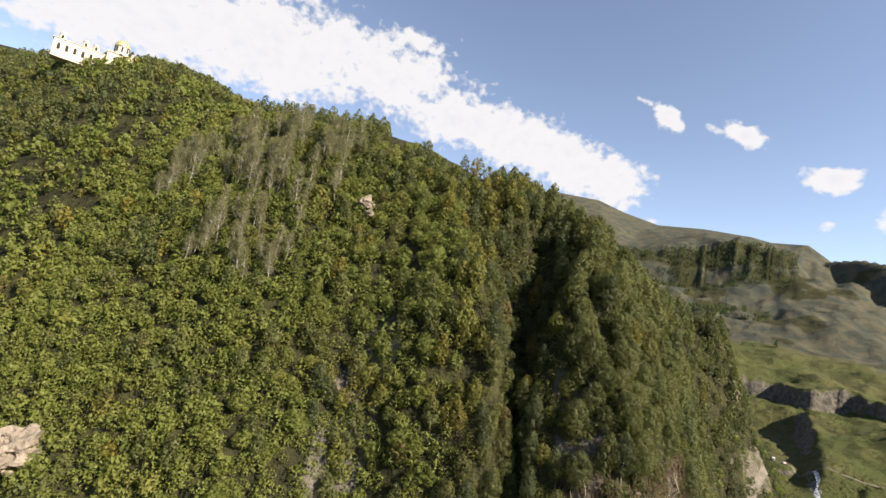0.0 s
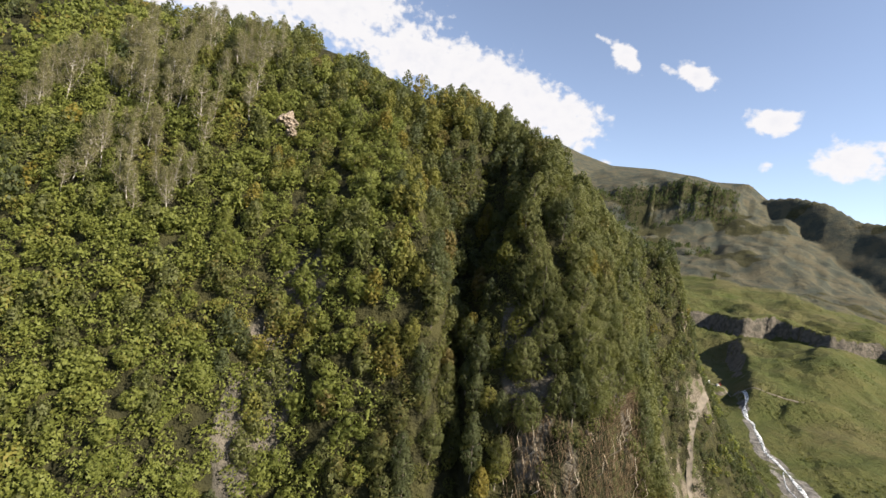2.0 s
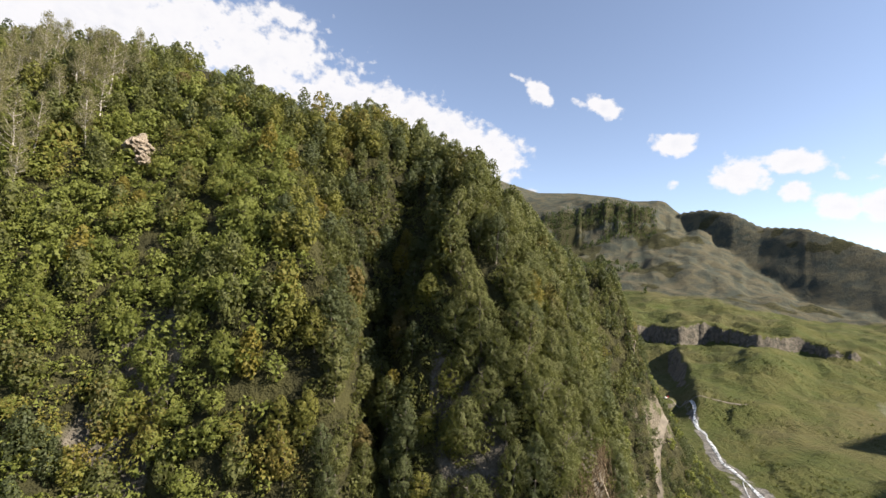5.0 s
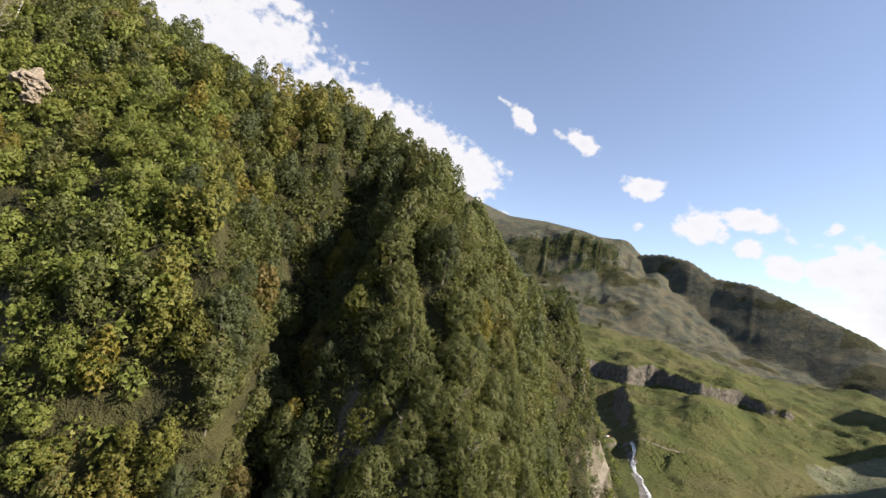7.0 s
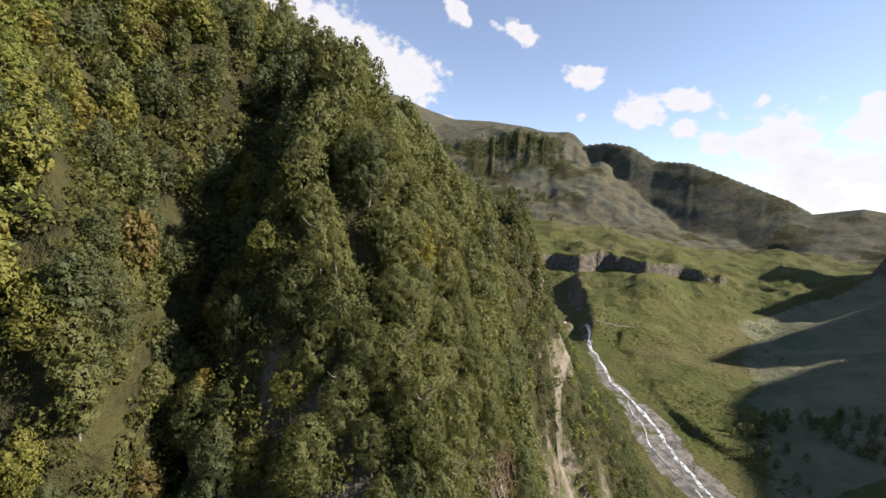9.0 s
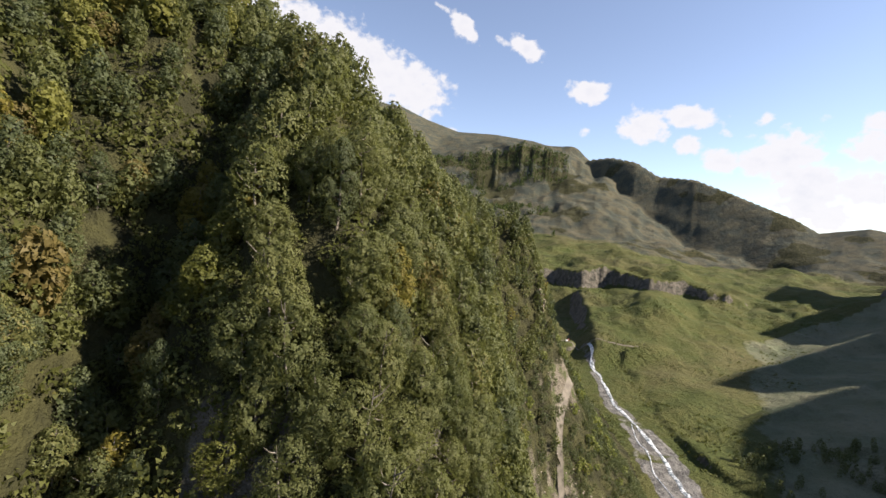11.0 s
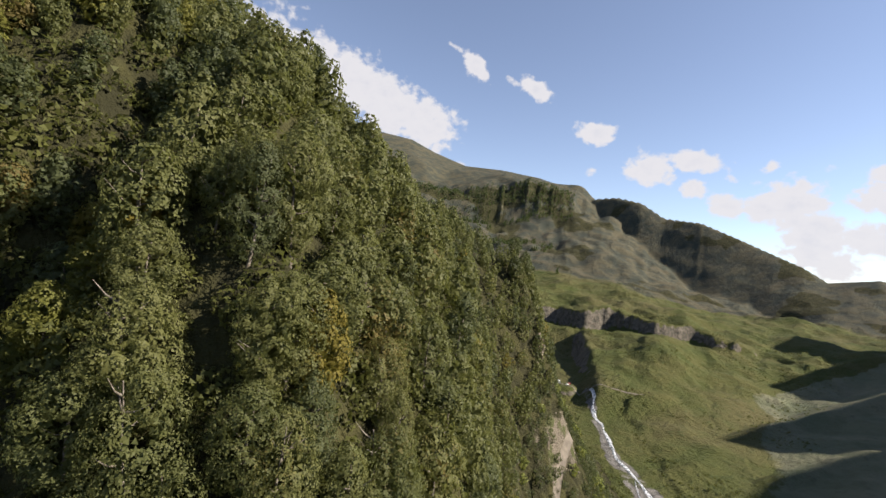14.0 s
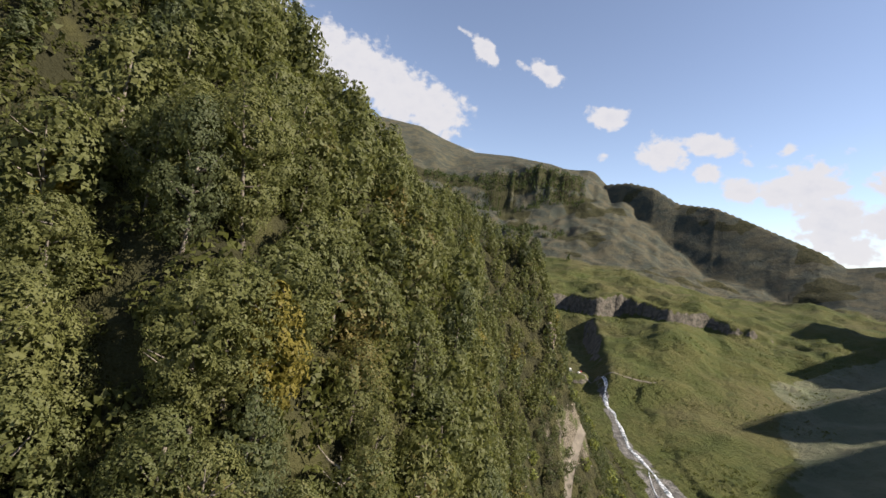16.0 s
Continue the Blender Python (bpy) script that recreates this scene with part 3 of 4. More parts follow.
def mesh_of(name, v, f, mat, smooth=False):
    mesh = bpy.data.meshes.new(name)
    mesh.from_pydata([tuple(p) for p in v], [], [tuple(int(i) for i in q) for q in f])
    mesh.materials.append(mat)
    if smooth:
        mesh.polygons.foreach_set("use_smooth", np.ones(len(mesh.polygons), dtype=bool))
    return mesh


def wood_of(rng, height, girth, limbs, spread, first):
    """Trunk with limbs; returns vertices, faces and the limbs' tips."""
    lean = rng.normal(scale=0.05, size=2)
    zs = np.linspace(-1.2, height * 0.92, 7)
    line = [np.array([lean[0] * z + 0.10 * math.sin(z * 0.9), lean[1] * z + 0.10 * math.cos(z * 0.7), z]) for z in zs]
    v, f = tube(line, [girth * (1 - 0.85 * k / 6) for k in range(7)], 7)
    tips = []
    for k in range(limbs):
        z = height * rng.uniform(first, 0.85)
        a = k * 2.4 + rng.uniform(-0.4, 0.4)
        reach = spread * (1.1 - 0.6 * (z / height - first) / (1 - first)) * rng.uniform(0.6, 1.0)
        b0 = np.array([lean[0] * z, lean[1] * z, z])
        b2 = b0 + np.array([math.cos(a) * reach, math.sin(a) * reach, reach * rng.uniform(0.35, 0.8)])
        b1 = (b0 + b2) / 2 + np.array([0, 0, -0.12 * reach])
        lv, lf = tube([b0, b1, b2], [girth * 0.42, girth * 0.26, girth * 0.08], 5)
        f += [tuple(i + len(v) for i in q) for q in lf]
        v += lv
        tips.append(b2)
    return v, f, np.array(tips)


def plant(name, seed, kind, height, width, leaves, size, leaf_mat, bark_mat, label, category, group):
    """One tree or shrub: a trunk with limbs and a crown of separate leaves."""
    rng = np.random.default_rng(seed)
    base = new(name)
    base.empty_display_size = 0.5
    v, f, tips = wood_of(rng, height, 0.017 * height + 0.04, 7 if kind != "bush" else 4, width * 0.42, 0.3)
    trunk = new("trunk", mesh_of("trunk", v, f, bark_mat, True))
    lv, lf = crown_leaves(rng, kind, height, width, leaves, size)
    crown = new("crown", mesh_of("crown", lv, lf, leaf_mat))
    for o in (trunk, crown):
        o.parent = base
    return tagged(base, label, category, group, "thing")


def birch(seed, height):
    """A tall thin birch: pale stem, many rising twigs and sparse small leaves along them."""
    rng = np.random.default_rng(seed)
    base = new("birch_tree")
    base.empty_display_size = 0.5
    lean = rng.normal(scale=0.04, size=2)
    zs = np.linspace(-1.0, height * 0.97, 9)
    stem = [np.array([lean[0] * z + 0.12 * math.sin(z * 0.7 + seed), lean[1] * z + 0.12 * math.cos(z * 0.6), z]) for z in zs]
    v, f = tube(stem, [0.17 * (1 - 0.9 * k / 8) for k in range(9)], 6)
    spots = []
    for k in range(46):
        q = rng.uniform(0.16, 0.95)
        p0 = np.array([np.interp(q * height, zs, [c[i] for c in stem]) for i in range(3)])
        a = k * 2.4 + rng.uniform(-0.4, 0.4)
        reach = (2.5 * (1 - q) ** 0.7 + 0.35) * rng.uniform(0.65, 1.1)
        p2 = p0 + np.array([math.cos(a) * reach, math.sin(a) * reach, reach * rng.uniform(0.7, 1.3)])
        p1 = (p0 + p2) / 2 + np.array([math.cos(a), math.sin(a), -0.6]) * 0.14 * reach
        lv, lf = tube([p0, p1, p2], [0.055, 0.035, 0.010], 4)
        f += [tuple(i + len(v) for i in w) for w in lf]
        v += lv
        for w in rng.uniform(0.35, 1.12, 52):
            spots.append(p0 + (p2 - p0) * w + rng.normal(scale=0.26 + 0.10 * reach, size=3))
    trunk = new("trunk", mesh_of("trunk", v, f, BARK_WHITE, True))
    p = np.array(spots)
    face = rng.normal(size=p.shape)
    face /= np.linalg.norm(face, axis=1, keepdims=True)
    side = np.cross(face, rng.normal(size=p.shape))
    side /= np.linalg.norm(side, axis=1, keepdims=True)
    tip = np.cross(face, side)
    w = 0.20 * rng.uniform(0.7, 1.3, len(p))[:, None]
    lv = np.stack([p - tip * w * 0.5 - side * w * 0.45, p - tip * w * 0.35 + side * w * 0.5, p + tip * w * 0.75], 1).reshape(-1, 3)
    crown = new("crown", mesh_of("crown", lv, np.arange(len(lv)).reshape(-1, 3), LEAF_BIRCH))
    for o in (trunk, crown):
        o.parent = base
    return tagged(base, "tall thin birch, white trunk and sparse olive leaves", "tree", BIRCHES, "thing")


def thicket(name, spots, protos, leaf_mat, label, category, seed):
    """Plants past counting, joined into one mesh."""
    rng = np.random.default_rng(seed)
    vs, fs, at = [], [], 0
    for (x, y, z, s) in spots:
        v, f = protos[rng.integers(len(protos))]
        a = rng.uniform(0, 6.28)
        ca, sa = math.cos(a), math.sin(a)
        w = np.stack([v[:, 0] * ca - v[:, 1] * sa, v[:, 0] * sa + v[:, 1] * ca, v[:, 2] * rng.uniform(0.85, 1.2)], 1) * s + np.array([x, y, z])
        vs.append(w)
        fs.append(f + at)
        at += len(w)
    v, f = np.concatenate(vs), np.concatenate(fs)
    mesh = bpy.data.meshes.new(name)
    mesh.vertices.add(len(v))
    mesh.vertices.foreach_set("co", v.astype(np.float32).ravel())
    mesh.loops.add(f.size)
    mesh.loops.foreach_set("vertex_index", f.astype(np.int32).ravel())
    mesh.polygons.add(len(f))
    mesh.polygons.foreach_set("loop_start", np.arange(0, f.size, 3, dtype=np.int32))
    mesh.polygons.foreach_set("loop_total", np.full(len(f), 3, dtype=np.int32))
    mesh.update(calc_edges=True)
    mesh.materials.append(leaf_mat)
    return tagged(new(name, mesh), label, category, kind="stuff")


def far_proto(seed, kind, height, width, leaves, size):
    rng = np.random.default_rng(seed)
    return crown_leaves(rng, kind, height, width, leaves, size)


GREEN, SHADY, SHRUBS = "leafy green broadleaf tree on the steep slope", "dark green tree in the shaded wooded slope", "bright green shrub on the steep slope"
WOOD = "trees of the wooded slope"
BIRCHES = "birches of the slope"
KINDS = {
    "broad_fine": [plant("broadleaf_tree", 11 + k, "tall" if k % 3 else "round", 8.6 + 0.7 * k, 6.0 + 0.4 * (k % 3), 8600, 0.138, LEAF, BARK, GREEN, "tree", WOOD) for k in range(5)],
    # dark broadleaf trees of no known species
    "dark_fine": [plant("alder_tree", 31 + k, "tall", 9.6 + 1.0 * k, 5.6, 7600, 0.138, LEAF_DARK, BARK, SHADY, "tree", WOOD) for k in range(2)],
    "broad_mid": [plant("broadleaf_tree", 16 + k, "tall" if k % 3 else "round", 8.6 + 0.7 * k, 6.0 + 0.4 * (k % 3), 3000, 0.24, LEAF, BARK, GREEN, "tree", WOOD) for k in range(5)],
    "dark_mid": [plant("alder_tree", 33 + k, "tall", 9.4 + 1.0 * k, 5.6, 2900, 0.24, LEAF_DARK, BARK, SHADY, "tree", WOOD) for k in range(2)],
    "broad": [plant("broadleaf_tree", 21 + k, "tall" if k % 2 else "round", 8.2 + 0.6 * k, 6.0 + 0.3 * (k % 3), 1500, 0.35, LEAF, BARK, GREEN, "tree", WOOD) for k in range(4)],
    "dark": [plant("alder_tree", 35 + k, "tall", 9.0 + 0.8 * k, 5.6, 1450, 0.35, LEAF_DARK, BARK, SHADY, "tree", WOOD) for k in range(3)],
    "bush": [plant("hazel_shrub", 41 + k, "bush", 4.6 + 0.4 * k, 5.4, 2000, 0.205, LEAF_BUSH, BARK, SHRUBS, "shrub", "shrubs of the slope") for k in range(4)],
    "lime_fine": [plant("broadleaf_tree", 81 + k, "tall" if k % 2 else "round", 8.4 + 0.7 * k, 5.8, 7600, 0.138, LEAF_LIME, BARK, "yellowish green broadleaf tree beside the gully", "tree", WOOD) for k in range(3)],
    "lime_mid": [plant("broadleaf_tree", 84 + k, "tall" if k % 2 else "round", 8.4 + 0.7 * k, 5.8, 3000, 0.24, LEAF_LIME, BARK, "yellowish green broadleaf tree beside the gully", "tree", WOOD) for k in range(3)],
    "lime": [plant("broadleaf_tree", 87 + k, "tall" if k % 2 else "round", 8.2 + 0.6 * k, 5.8, 1500, 0.35, LEAF_LIME, BARK, "yellowish green broadleaf tree on the steep slope", "tree", WOOD) for k in range(3)],
    "birch": [birch(51 + k, 13.0 + 1.1 * k) for k in range(4)],
    "gold": [plant("broadleaf_tree", 61 + k, "tall", 8.0, 4.4, 3800, 0.2, LEAF_GOLD, BARK, "tree turning yellow among green trees", "tree", WOOD) for k in range(2)],
    "rust": [plant("broadleaf_tree", 71 + k, "round", 7.5, 5.0, 3800, 0.2, LEAF_RUST, BARK, "tree turning rust brown among green trees", "tree", WOOD) for k in range(2)],
}
used = {k: 0 for k in KINDS}


def set_plant(kind, x, y, z, s, rng):
    protos = KINDS[kind]
    n = used[kind]
    used[kind] += 1
    m = pose(x, y, z, rng.normal() * 3, rng.normal() * 3, rng.uniform(0, 360))
    ob = protos[n % len(protos)]
    if n >= len(protos):
        ob = copy_thing(ob, m)
    else:
        ob.matrix_basis = m
    ob.scale = (s * rng.uniform(0.92, 1.08), s * rng.uniform(0.92, 1.08), s * rng.uniform(0.9, 1.12))


rng = np.random.default_rng(7)
NEAR, FAR = [], []
step = 2.9
gx, gy = np.meshgrid(np.arange(-430, 215, step), np.arange(40, 470, step * 0.85))
gx = gx + rng.uniform(-1.4, 1.4, gx.shape)
gy = gy + rng.uniform(-1.2, 1.2, gy.shape)
gx, gy = gx.ravel(), gy.ravel()
gd, gs = hillside(gx, gy)
gz = land(gx, gy)
gv = valley(gx, gy)
fall = np.hypot(land(gx + 1.5, gy) - land(gx - 1.5, gy), land(gx, gy + 1.5) - land(gx, gy - 1.5)) / 3.0
bare = scree_cover(gx, gy, gz)
keep = (gd > -120) & (gd < np.where(gx < -140, 240, np.where(gx < -40, 120, 62))) & (gz > gv + 2.0) & ((bare < 0.34) | (rng.uniform(size=bare.shape) < 0.05)) & (gz > 22)
# as many trees to the slope's own area: more of them on the plan where it is steep
keep &= rng.uniform(size=gx.shape) < np.clip(0.22 * np.hypot(1, fall), 0.33, 1.0)
keep &= ~bald(gx, gy)
keep &= ~((np.abs(gx + 31) < 5) & (gy > 147) & (gy < 159))
tone = fbm(gx, gy, 34, 101, 3)
wild = fbm(gx, gy, 12, 102, 2)
bed = near_line(GULLY, gx, gy)[0]
for k in np.flatnonzero(keep):
    x, y, z, d = gx[k], gy[k], gz[k], gd[k]
    away = math.hypot(x - 46, y - 92)
    toe = x > 92 and d < -20
    edge = float(np.interp(gs[k], LIP_AT, LIP))
    if 43 < gs[k] < 59 and -edge - 9 < d < 0.5 - edge:
        continue
    roll_ = rng.uniform()
    gully = bed[k] < 9
    if bed[k] < 4 and roll_ < 0.45:
        continue
    spur_ = 34 <= x < 100
    if x < 4 and d < 30 and roll_ < 0.78 and tone[k] > -0.4 or x < 0 and tone[k] > 0.2:
        kind = "bush"
    # mostly dark leaves in the gully: their colour deepens its shade
    elif gully:
        kind = "dark" if roll_ < 0.62 else ("rust" if roll_ > 0.93 else "broad")
    else:
        kind = "dark" if roll_ < (0.12 if spur_ else 0.22) else "broad"
    bank = -6 < x < 36 and y > 116 and not gully
    if kind == "broad" and (bank and roll_ < 0.75 or x < 34 and roll_ < 0.45):
        kind = "lime"
    if roll_ > (0.955 if bank else 0.985):
        kind = "gold"
    elif roll_ > (0.925 if bank else 0.975):
        kind = "rust"
    if toe:
        kind = "bush" if roll_ < 0.25 else "dark"
    grove = -84 < x < -50 and 134 < y < 161 or -114 < x < -88 and 166 < y < 184 or -84 < x < -42 and 158 < y < 180 or -100 < x < -70 and 186 < y < 200
    if grove and d > 1 and wild[k] > -0.42:
        kind = "birch"
    s = rng.uniform(0.72, 1.15) if kind != "bush" else rng.uniform(0.7, 1.2)
    if kind in ("broad", "dark", "lime"):
        s *= 0.86 if not spur_ else 0.98
    s = s * (0.8 if kind == "bush" else 0.55) if toe else s
    (NEAR if kind == "birch" or away < 118 and d < 62 else FAR).append((kind, x, y, z - 0.3, s, away))
NEAR.sort(key=lambda q: q[5])
counts = {}
MOST = {"bush": 230, "birch": 300, "tree": 300, "dark": 110}
for kind, x, y, z, s, away in NEAR:
    sort = kind if kind in ("bush", "birch", "dark") else "tree"
    counts[sort] = counts.get(sort, 0) + 1
    if counts[sort] <= MOST[sort]:
        fine = "" if kind not in ("broad", "dark", "lime") or away > 60 else "_fine" if away < 40 else "_mid"
        set_plant(kind + fine, x, y, z, s, rng)
    else:
        FAR.append((kind, x, y, z, s, away))


def ranks(seed, kind, height, width, leaves, size, n):
    """Coarser and coarser shapes for the growing distance."""
    return [[far_proto(seed + 10 * q + k, kind, height, width, int(leaves * cut), size * grow) for k in range(n)] for q, (cut, grow) in enumerate(((1.5, 0.85), (0.62, 1.25), (0.26, 1.85), (0.11, 2.8)))]


FAR_PROTO = {
    "broad": ranks(200, "tall", 9.4, 5.4, 620, 0.46, 5), "lime": ranks(240, "round", 8.8, 5.6, 560, 0.48, 3), "dark": ranks(230, "tall", 9.8, 5.2, 620, 0.46, 3), "bush": ranks(260, "bush", 4.8, 5.2, 480, 0.44, 4),
    "birch": ranks(290, "airy", 14, 4.6, 400, 0.5, 2), "gold": ranks(320, "tall", 8, 4.4, 420, 0.5, 1), "rust": ranks(350, "round", 7.5, 5, 420, 0.5, 1),
}
FAR_TELL = {"lime": (LEAF_LIME, "yellowish_wood", "yellowish green broadleaf trees of the wood"), "broad": (LEAF, "broadleaf_wood", "green broadleaf wood covering the hill"), "dark": (LEAF_DARK, "shaded_wood", "dark green trees scattered through the wood"),
            "bush": (LEAF_BUSH, "shrub_cover", "bright green shrubs covering the steep slope"), "birch": (LEAF_BIRCH, "birch_grove", "olive birch crowns near the ridge"),
            "gold": (LEAF_GOLD, "yellow_wood", "yellow autumn trees scattered through the wood"), "rust": (LEAF_RUST, "rusty_wood", "brown autumn trees scattered through the wood")}
for kind, (mat, name, label) in FAR_TELL.items():
    for q, (lo, hi, where) in enumerate(((0, 88, "among the near trees"), (88, 150, "beside the near trees"), (150, 215, "farther off"), (215, 999, "far off"))):
        spots = [(x, y, z, s) for kk, x, y, z, s, away in FAR if kk == kind and lo <= away < hi]
        if spots:
            thicket(name, spots, FAR_PROTO[kind][q], mat, label + ", " + where, "wood", 300 + len(spots))
for kind, x, y, s in (("gold", 37, 134, 0.95), ("gold", 29, 149, 1.0), ("gold", 31, 152, 0.8), ("rust", 27, 131, 0.9), ("dark_fine", 17, 124, 1.1), ("gold", -27, 146, 0.8), ("gold", -31, 149, 0.7),
                         ("dark", 150, 258, 1.2), ("dark", 157, 262, 1.25), ("dark", 162, 266, 1.2), ("dark", 154, 268, 1.3)):
    set_plant(kind, x, y, land_at(x, y) - 0.3, s, rng)

# low growth between the trees
ux, uy = np.meshgrid(np.arange(-130, 112, 1.9), np.arange(60, 235, 1.7))
ux, uy = (ux + rng.uniform(-0.9, 0.9, ux.shape)).ravel(), (uy + rng.uniform(-0.8, 0.8, uy.shape)).ravel()
ud, us = hillside(ux, uy)
uz = land(ux, uy)
fall = np.hypot(land(ux + 1, uy) - land(ux - 1, uy), land(ux, uy + 1) - land(ux, uy - 1)) / 2.0
ok = (ud > -70) & (ud < 46) & (uz > valley(ux, uy) + 2) & (rng.uniform(size=ux.shape) < np.where(us < 8, np.clip(0.36 * np.hypot(1, fall), 0.55, 1.0), np.clip(0.36 * np.hypot(1, fall), 0.6, 1.0)))
lip = np.interp(us, LIP_AT, LIP)
ok &= ~((us > 40) & (us < 58) & (ud < -lip) & (ud > -lip - 9) & (rng.uniform(size=ux.shape) < 0.8))
carpet = (us < 8) & (ud < 45)
low = [far_proto(280 + k, "bush", 3.2, 4.0, 64, 0.54) for k in range(4)]
leafy = [far_proto(285 + k, "bush", 3.8, 4.2, 150, 0.41) for k in range(4)]
fine = [far_proto(275 + k, "bush", 3.0, 3.8, 160, 0.32) for k in range(4)]
close = np.hypot(ux - 46, uy - 92) < 62
for name, mat, pick, shapes, label in (("undergrowth", LEAF_LOW, ok & ~carpet & ~close, low, "low dark green scrub under the trees"),
                                       ("undergrowth", LEAF_LOW, ok & ~carpet & close, fine, "low dark green scrub under the nearest trees"),
                                       ("shrub_carpet", LEAF_BUSH, ok & carpet, leafy, "dense carpet of bright green shrubs on the slope")):
    thicket(name, [(ux[k], uy[k], uz[k] - 0.3, rng.uniform(0.6, 1.3)) for k in np.flatnonzero(pick)], shapes, mat, label, "undergrowth", 290)

# bushes over the scree and along the foot of the hill
tx, ty = np.meshgrid(np.arange(112, 262, 2.7), np.arange(150, 330, 2.7))
tx, ty = (tx + rng.uniform(-1.2, 1.2, tx.shape)).ravel(), (ty + rng.uniform(-1.2, 1.2, ty.shape)).ravel()
tz, td = land(tx, ty), hillside(tx, ty)[0]
stony = scree_cover(tx, ty, tz)
clump = fbm(tx, ty, 16, 112, 3)
ok = (td < -16) & (tz > 12) & (river_distance(tx, ty) > 17) & (clump > np.where(stony > 0.22, 0.15, np.interp(tz, [14, 26, 40], [0.35, -0.2, -0.6])))
thorn = [far_proto(400 + k, "bush", 3.0, 3.4, 110, 0.38) for k in range(4)]
thicket("foot_bushes", [(tx[k], ty[k], tz[k] - 0.2, rng.uniform(0.5, 1.25)) for k in np.flatnonzero(ok)], thorn, LEAF_DARK, "dark green bushes over the scree and the foot of the hill", "scrub", 401)

# a small wood beside the river in the shade
wx, wy = rng.uniform(300, 430, 260), rng.uniform(190, 275, 260)
ok = (bank_side(wx, wy) > 6) & (fbm(wx, wy, 30, 113) > 0.05)
thicket("river_wood", [(wx[k], wy[k], land_at(wx[k], wy[k]) - 0.3, rng.uniform(0.5, 0.9)) for k in np.flatnonzero(ok)], FAR_PROTO["dark"][2], LEAF_DARK, "small dark trees on the bank beside the river", "wood", 402)

# scrub on the valley meadows and below the wooded spur
n_ = 5200
sa, sr = radians(1) * rng.uniform(33, 64, n_), rng.uniform(300, 1000, n_)
sx, sy = EYE_X + sr * np.sin(sa), EYE_Y + sr * np.cos(sa)
grow = ((fbm(sx, sy, 60, 111) > 0.14) | (np.abs(bank_side(sx, sy)) < 6) & (rng.uniform(size=n_) < 0.8)) & (river_distance(sx, sy) > 14) & (hillside(sx, sy)[0] < -60)
sz = land(sx, sy)
tuft = [far_proto(295 + k, "bush", 1.6, 2.6, 16, 0.8) for k in range(3)]
thicket("meadow_scrub", [(sx[k], sy[k], sz[k] - 0.2, rng.uniform(0.5, 1.2)) for k in np.flatnonzero(grow)], tuft, LEAF_LOW, "scattered low bushes on the valley meadows", "scrub", 296)

# conifers on the far mountain face
n_ = 5200
sa, sr = rng.uniform(18, 37.5, n_), rng.uniform(1450, 2470, n_)
sx, sy = EYE_X + sr * np.sin(radians(1) * sa), EYE_Y + sr * np.cos(radians(1) * sa)
grow = (fbm(sx, sy, 110, 121) + 0.25 * fbm(sx, sy, 40, 122) > 0.12) | (sr > 2260)
sz = land(sx, sy)
tuft = [far_proto(297 + k, "spire", 16, 7, 12, 4.2) for k in range(2)]
thicket("far_conifers", [(sx[k], sy[k], sz[k] - 0.5, rng.uniform(0.6, 1.2)) for k in np.flatnonzero(grow)], tuft, LEAF_FAR, "dark conifer wood on the far mountain face", "wood", 298)


# ---- rocks, river, road, church ----
def part(name, bm, mat, parent=None, label=""):
    mesh = bpy.data.meshes.new(name)
    bm.to_mesh(mesh)
    bm.free()
    mesh.materials.append(mat)
    ob = new(name, mesh)
    if parent is not None:
        ob.parent = parent
    if label:
        ob["label"] = label
    return ob


def outcrop(seed, x, y, z, size, squash, label):
    """A weathered rock of broken blocks, sunk into the slope."""
    bm = bmesh.new()
    bmesh.ops.create_icosphere(bm, subdivisions=4, radius=1.0)
    off = Vector((seed * 7.3, seed * 3.1, seed * 1.7))
    for v in bm.verts:
        d = v.co.normalized()
        big = noise.fractal(d * 1.3 + off, 1.0, 2.0, 4)
        crack = abs(noise.noise(d * 3.5 + off)) * 0.35
        blocks = noise.cell(d * 2.6 + off) * 0.16
        v.co = d * (1 + 0.35 * big - crack + blocks)
        v.co.x *= squash[0] * size
        v.co.y *= squash[1] * size
        v.co.z *= squash[2] * size
    ob = part("rock_outcrop", bm, ROCK)
    ob.matrix_world = pose(x, y, z, 0, 0, seed * 37)
    return tagged(ob, label, "rock", "rocks of the slope", "thing")


for k, (x, y, z, size, sq, label) in enumerate([
        (-31, 156, 178, 2.5, (1.2, 0.8, 0.9), "pale pinkish rock bared among shrubs on the slope"),
        (-29, 153, 174, 1.6, (1.0, 0.9, 0.8), "small pale rock bared among shrubs on the slope"),
        (-93, 112, 100, 6.0, (1.3, 0.9, 0.8), "large pale grey rock face on the lower slope"),
        (-84, 108, 88, 4.2, (1.2, 0.8, 0.7), "pale grey rock on the lower slope"),
        (51, 113, 112, 2.9, (1.2, 0.9, 0.9), "rounded pinkish boulder stuck in the brown cliff"),
        (44, 112, 108, 2.0, (0.9, 0.8, 1.7), "weathered brown rock rib of the cliff"),
        (60, 119, 106, 2.4, (0.9, 0.9, 1.8), "weathered brown rock rib of the cliff"),
        (54, 114, 99, 2.6, (1.0, 0.8, 1.5), "weathered brown rock rib of the cliff"),
        (160, 250, 120, 5.0, (0.7, 1.2, 2.0), "brown rock band on the wooded spur"),
        (166, 266, 128, 4.0, (0.7, 1.0, 2.2), "brown rock band on the wooded spur")]):
    outcrop(k + 1, x, y, z, size, sq, label)

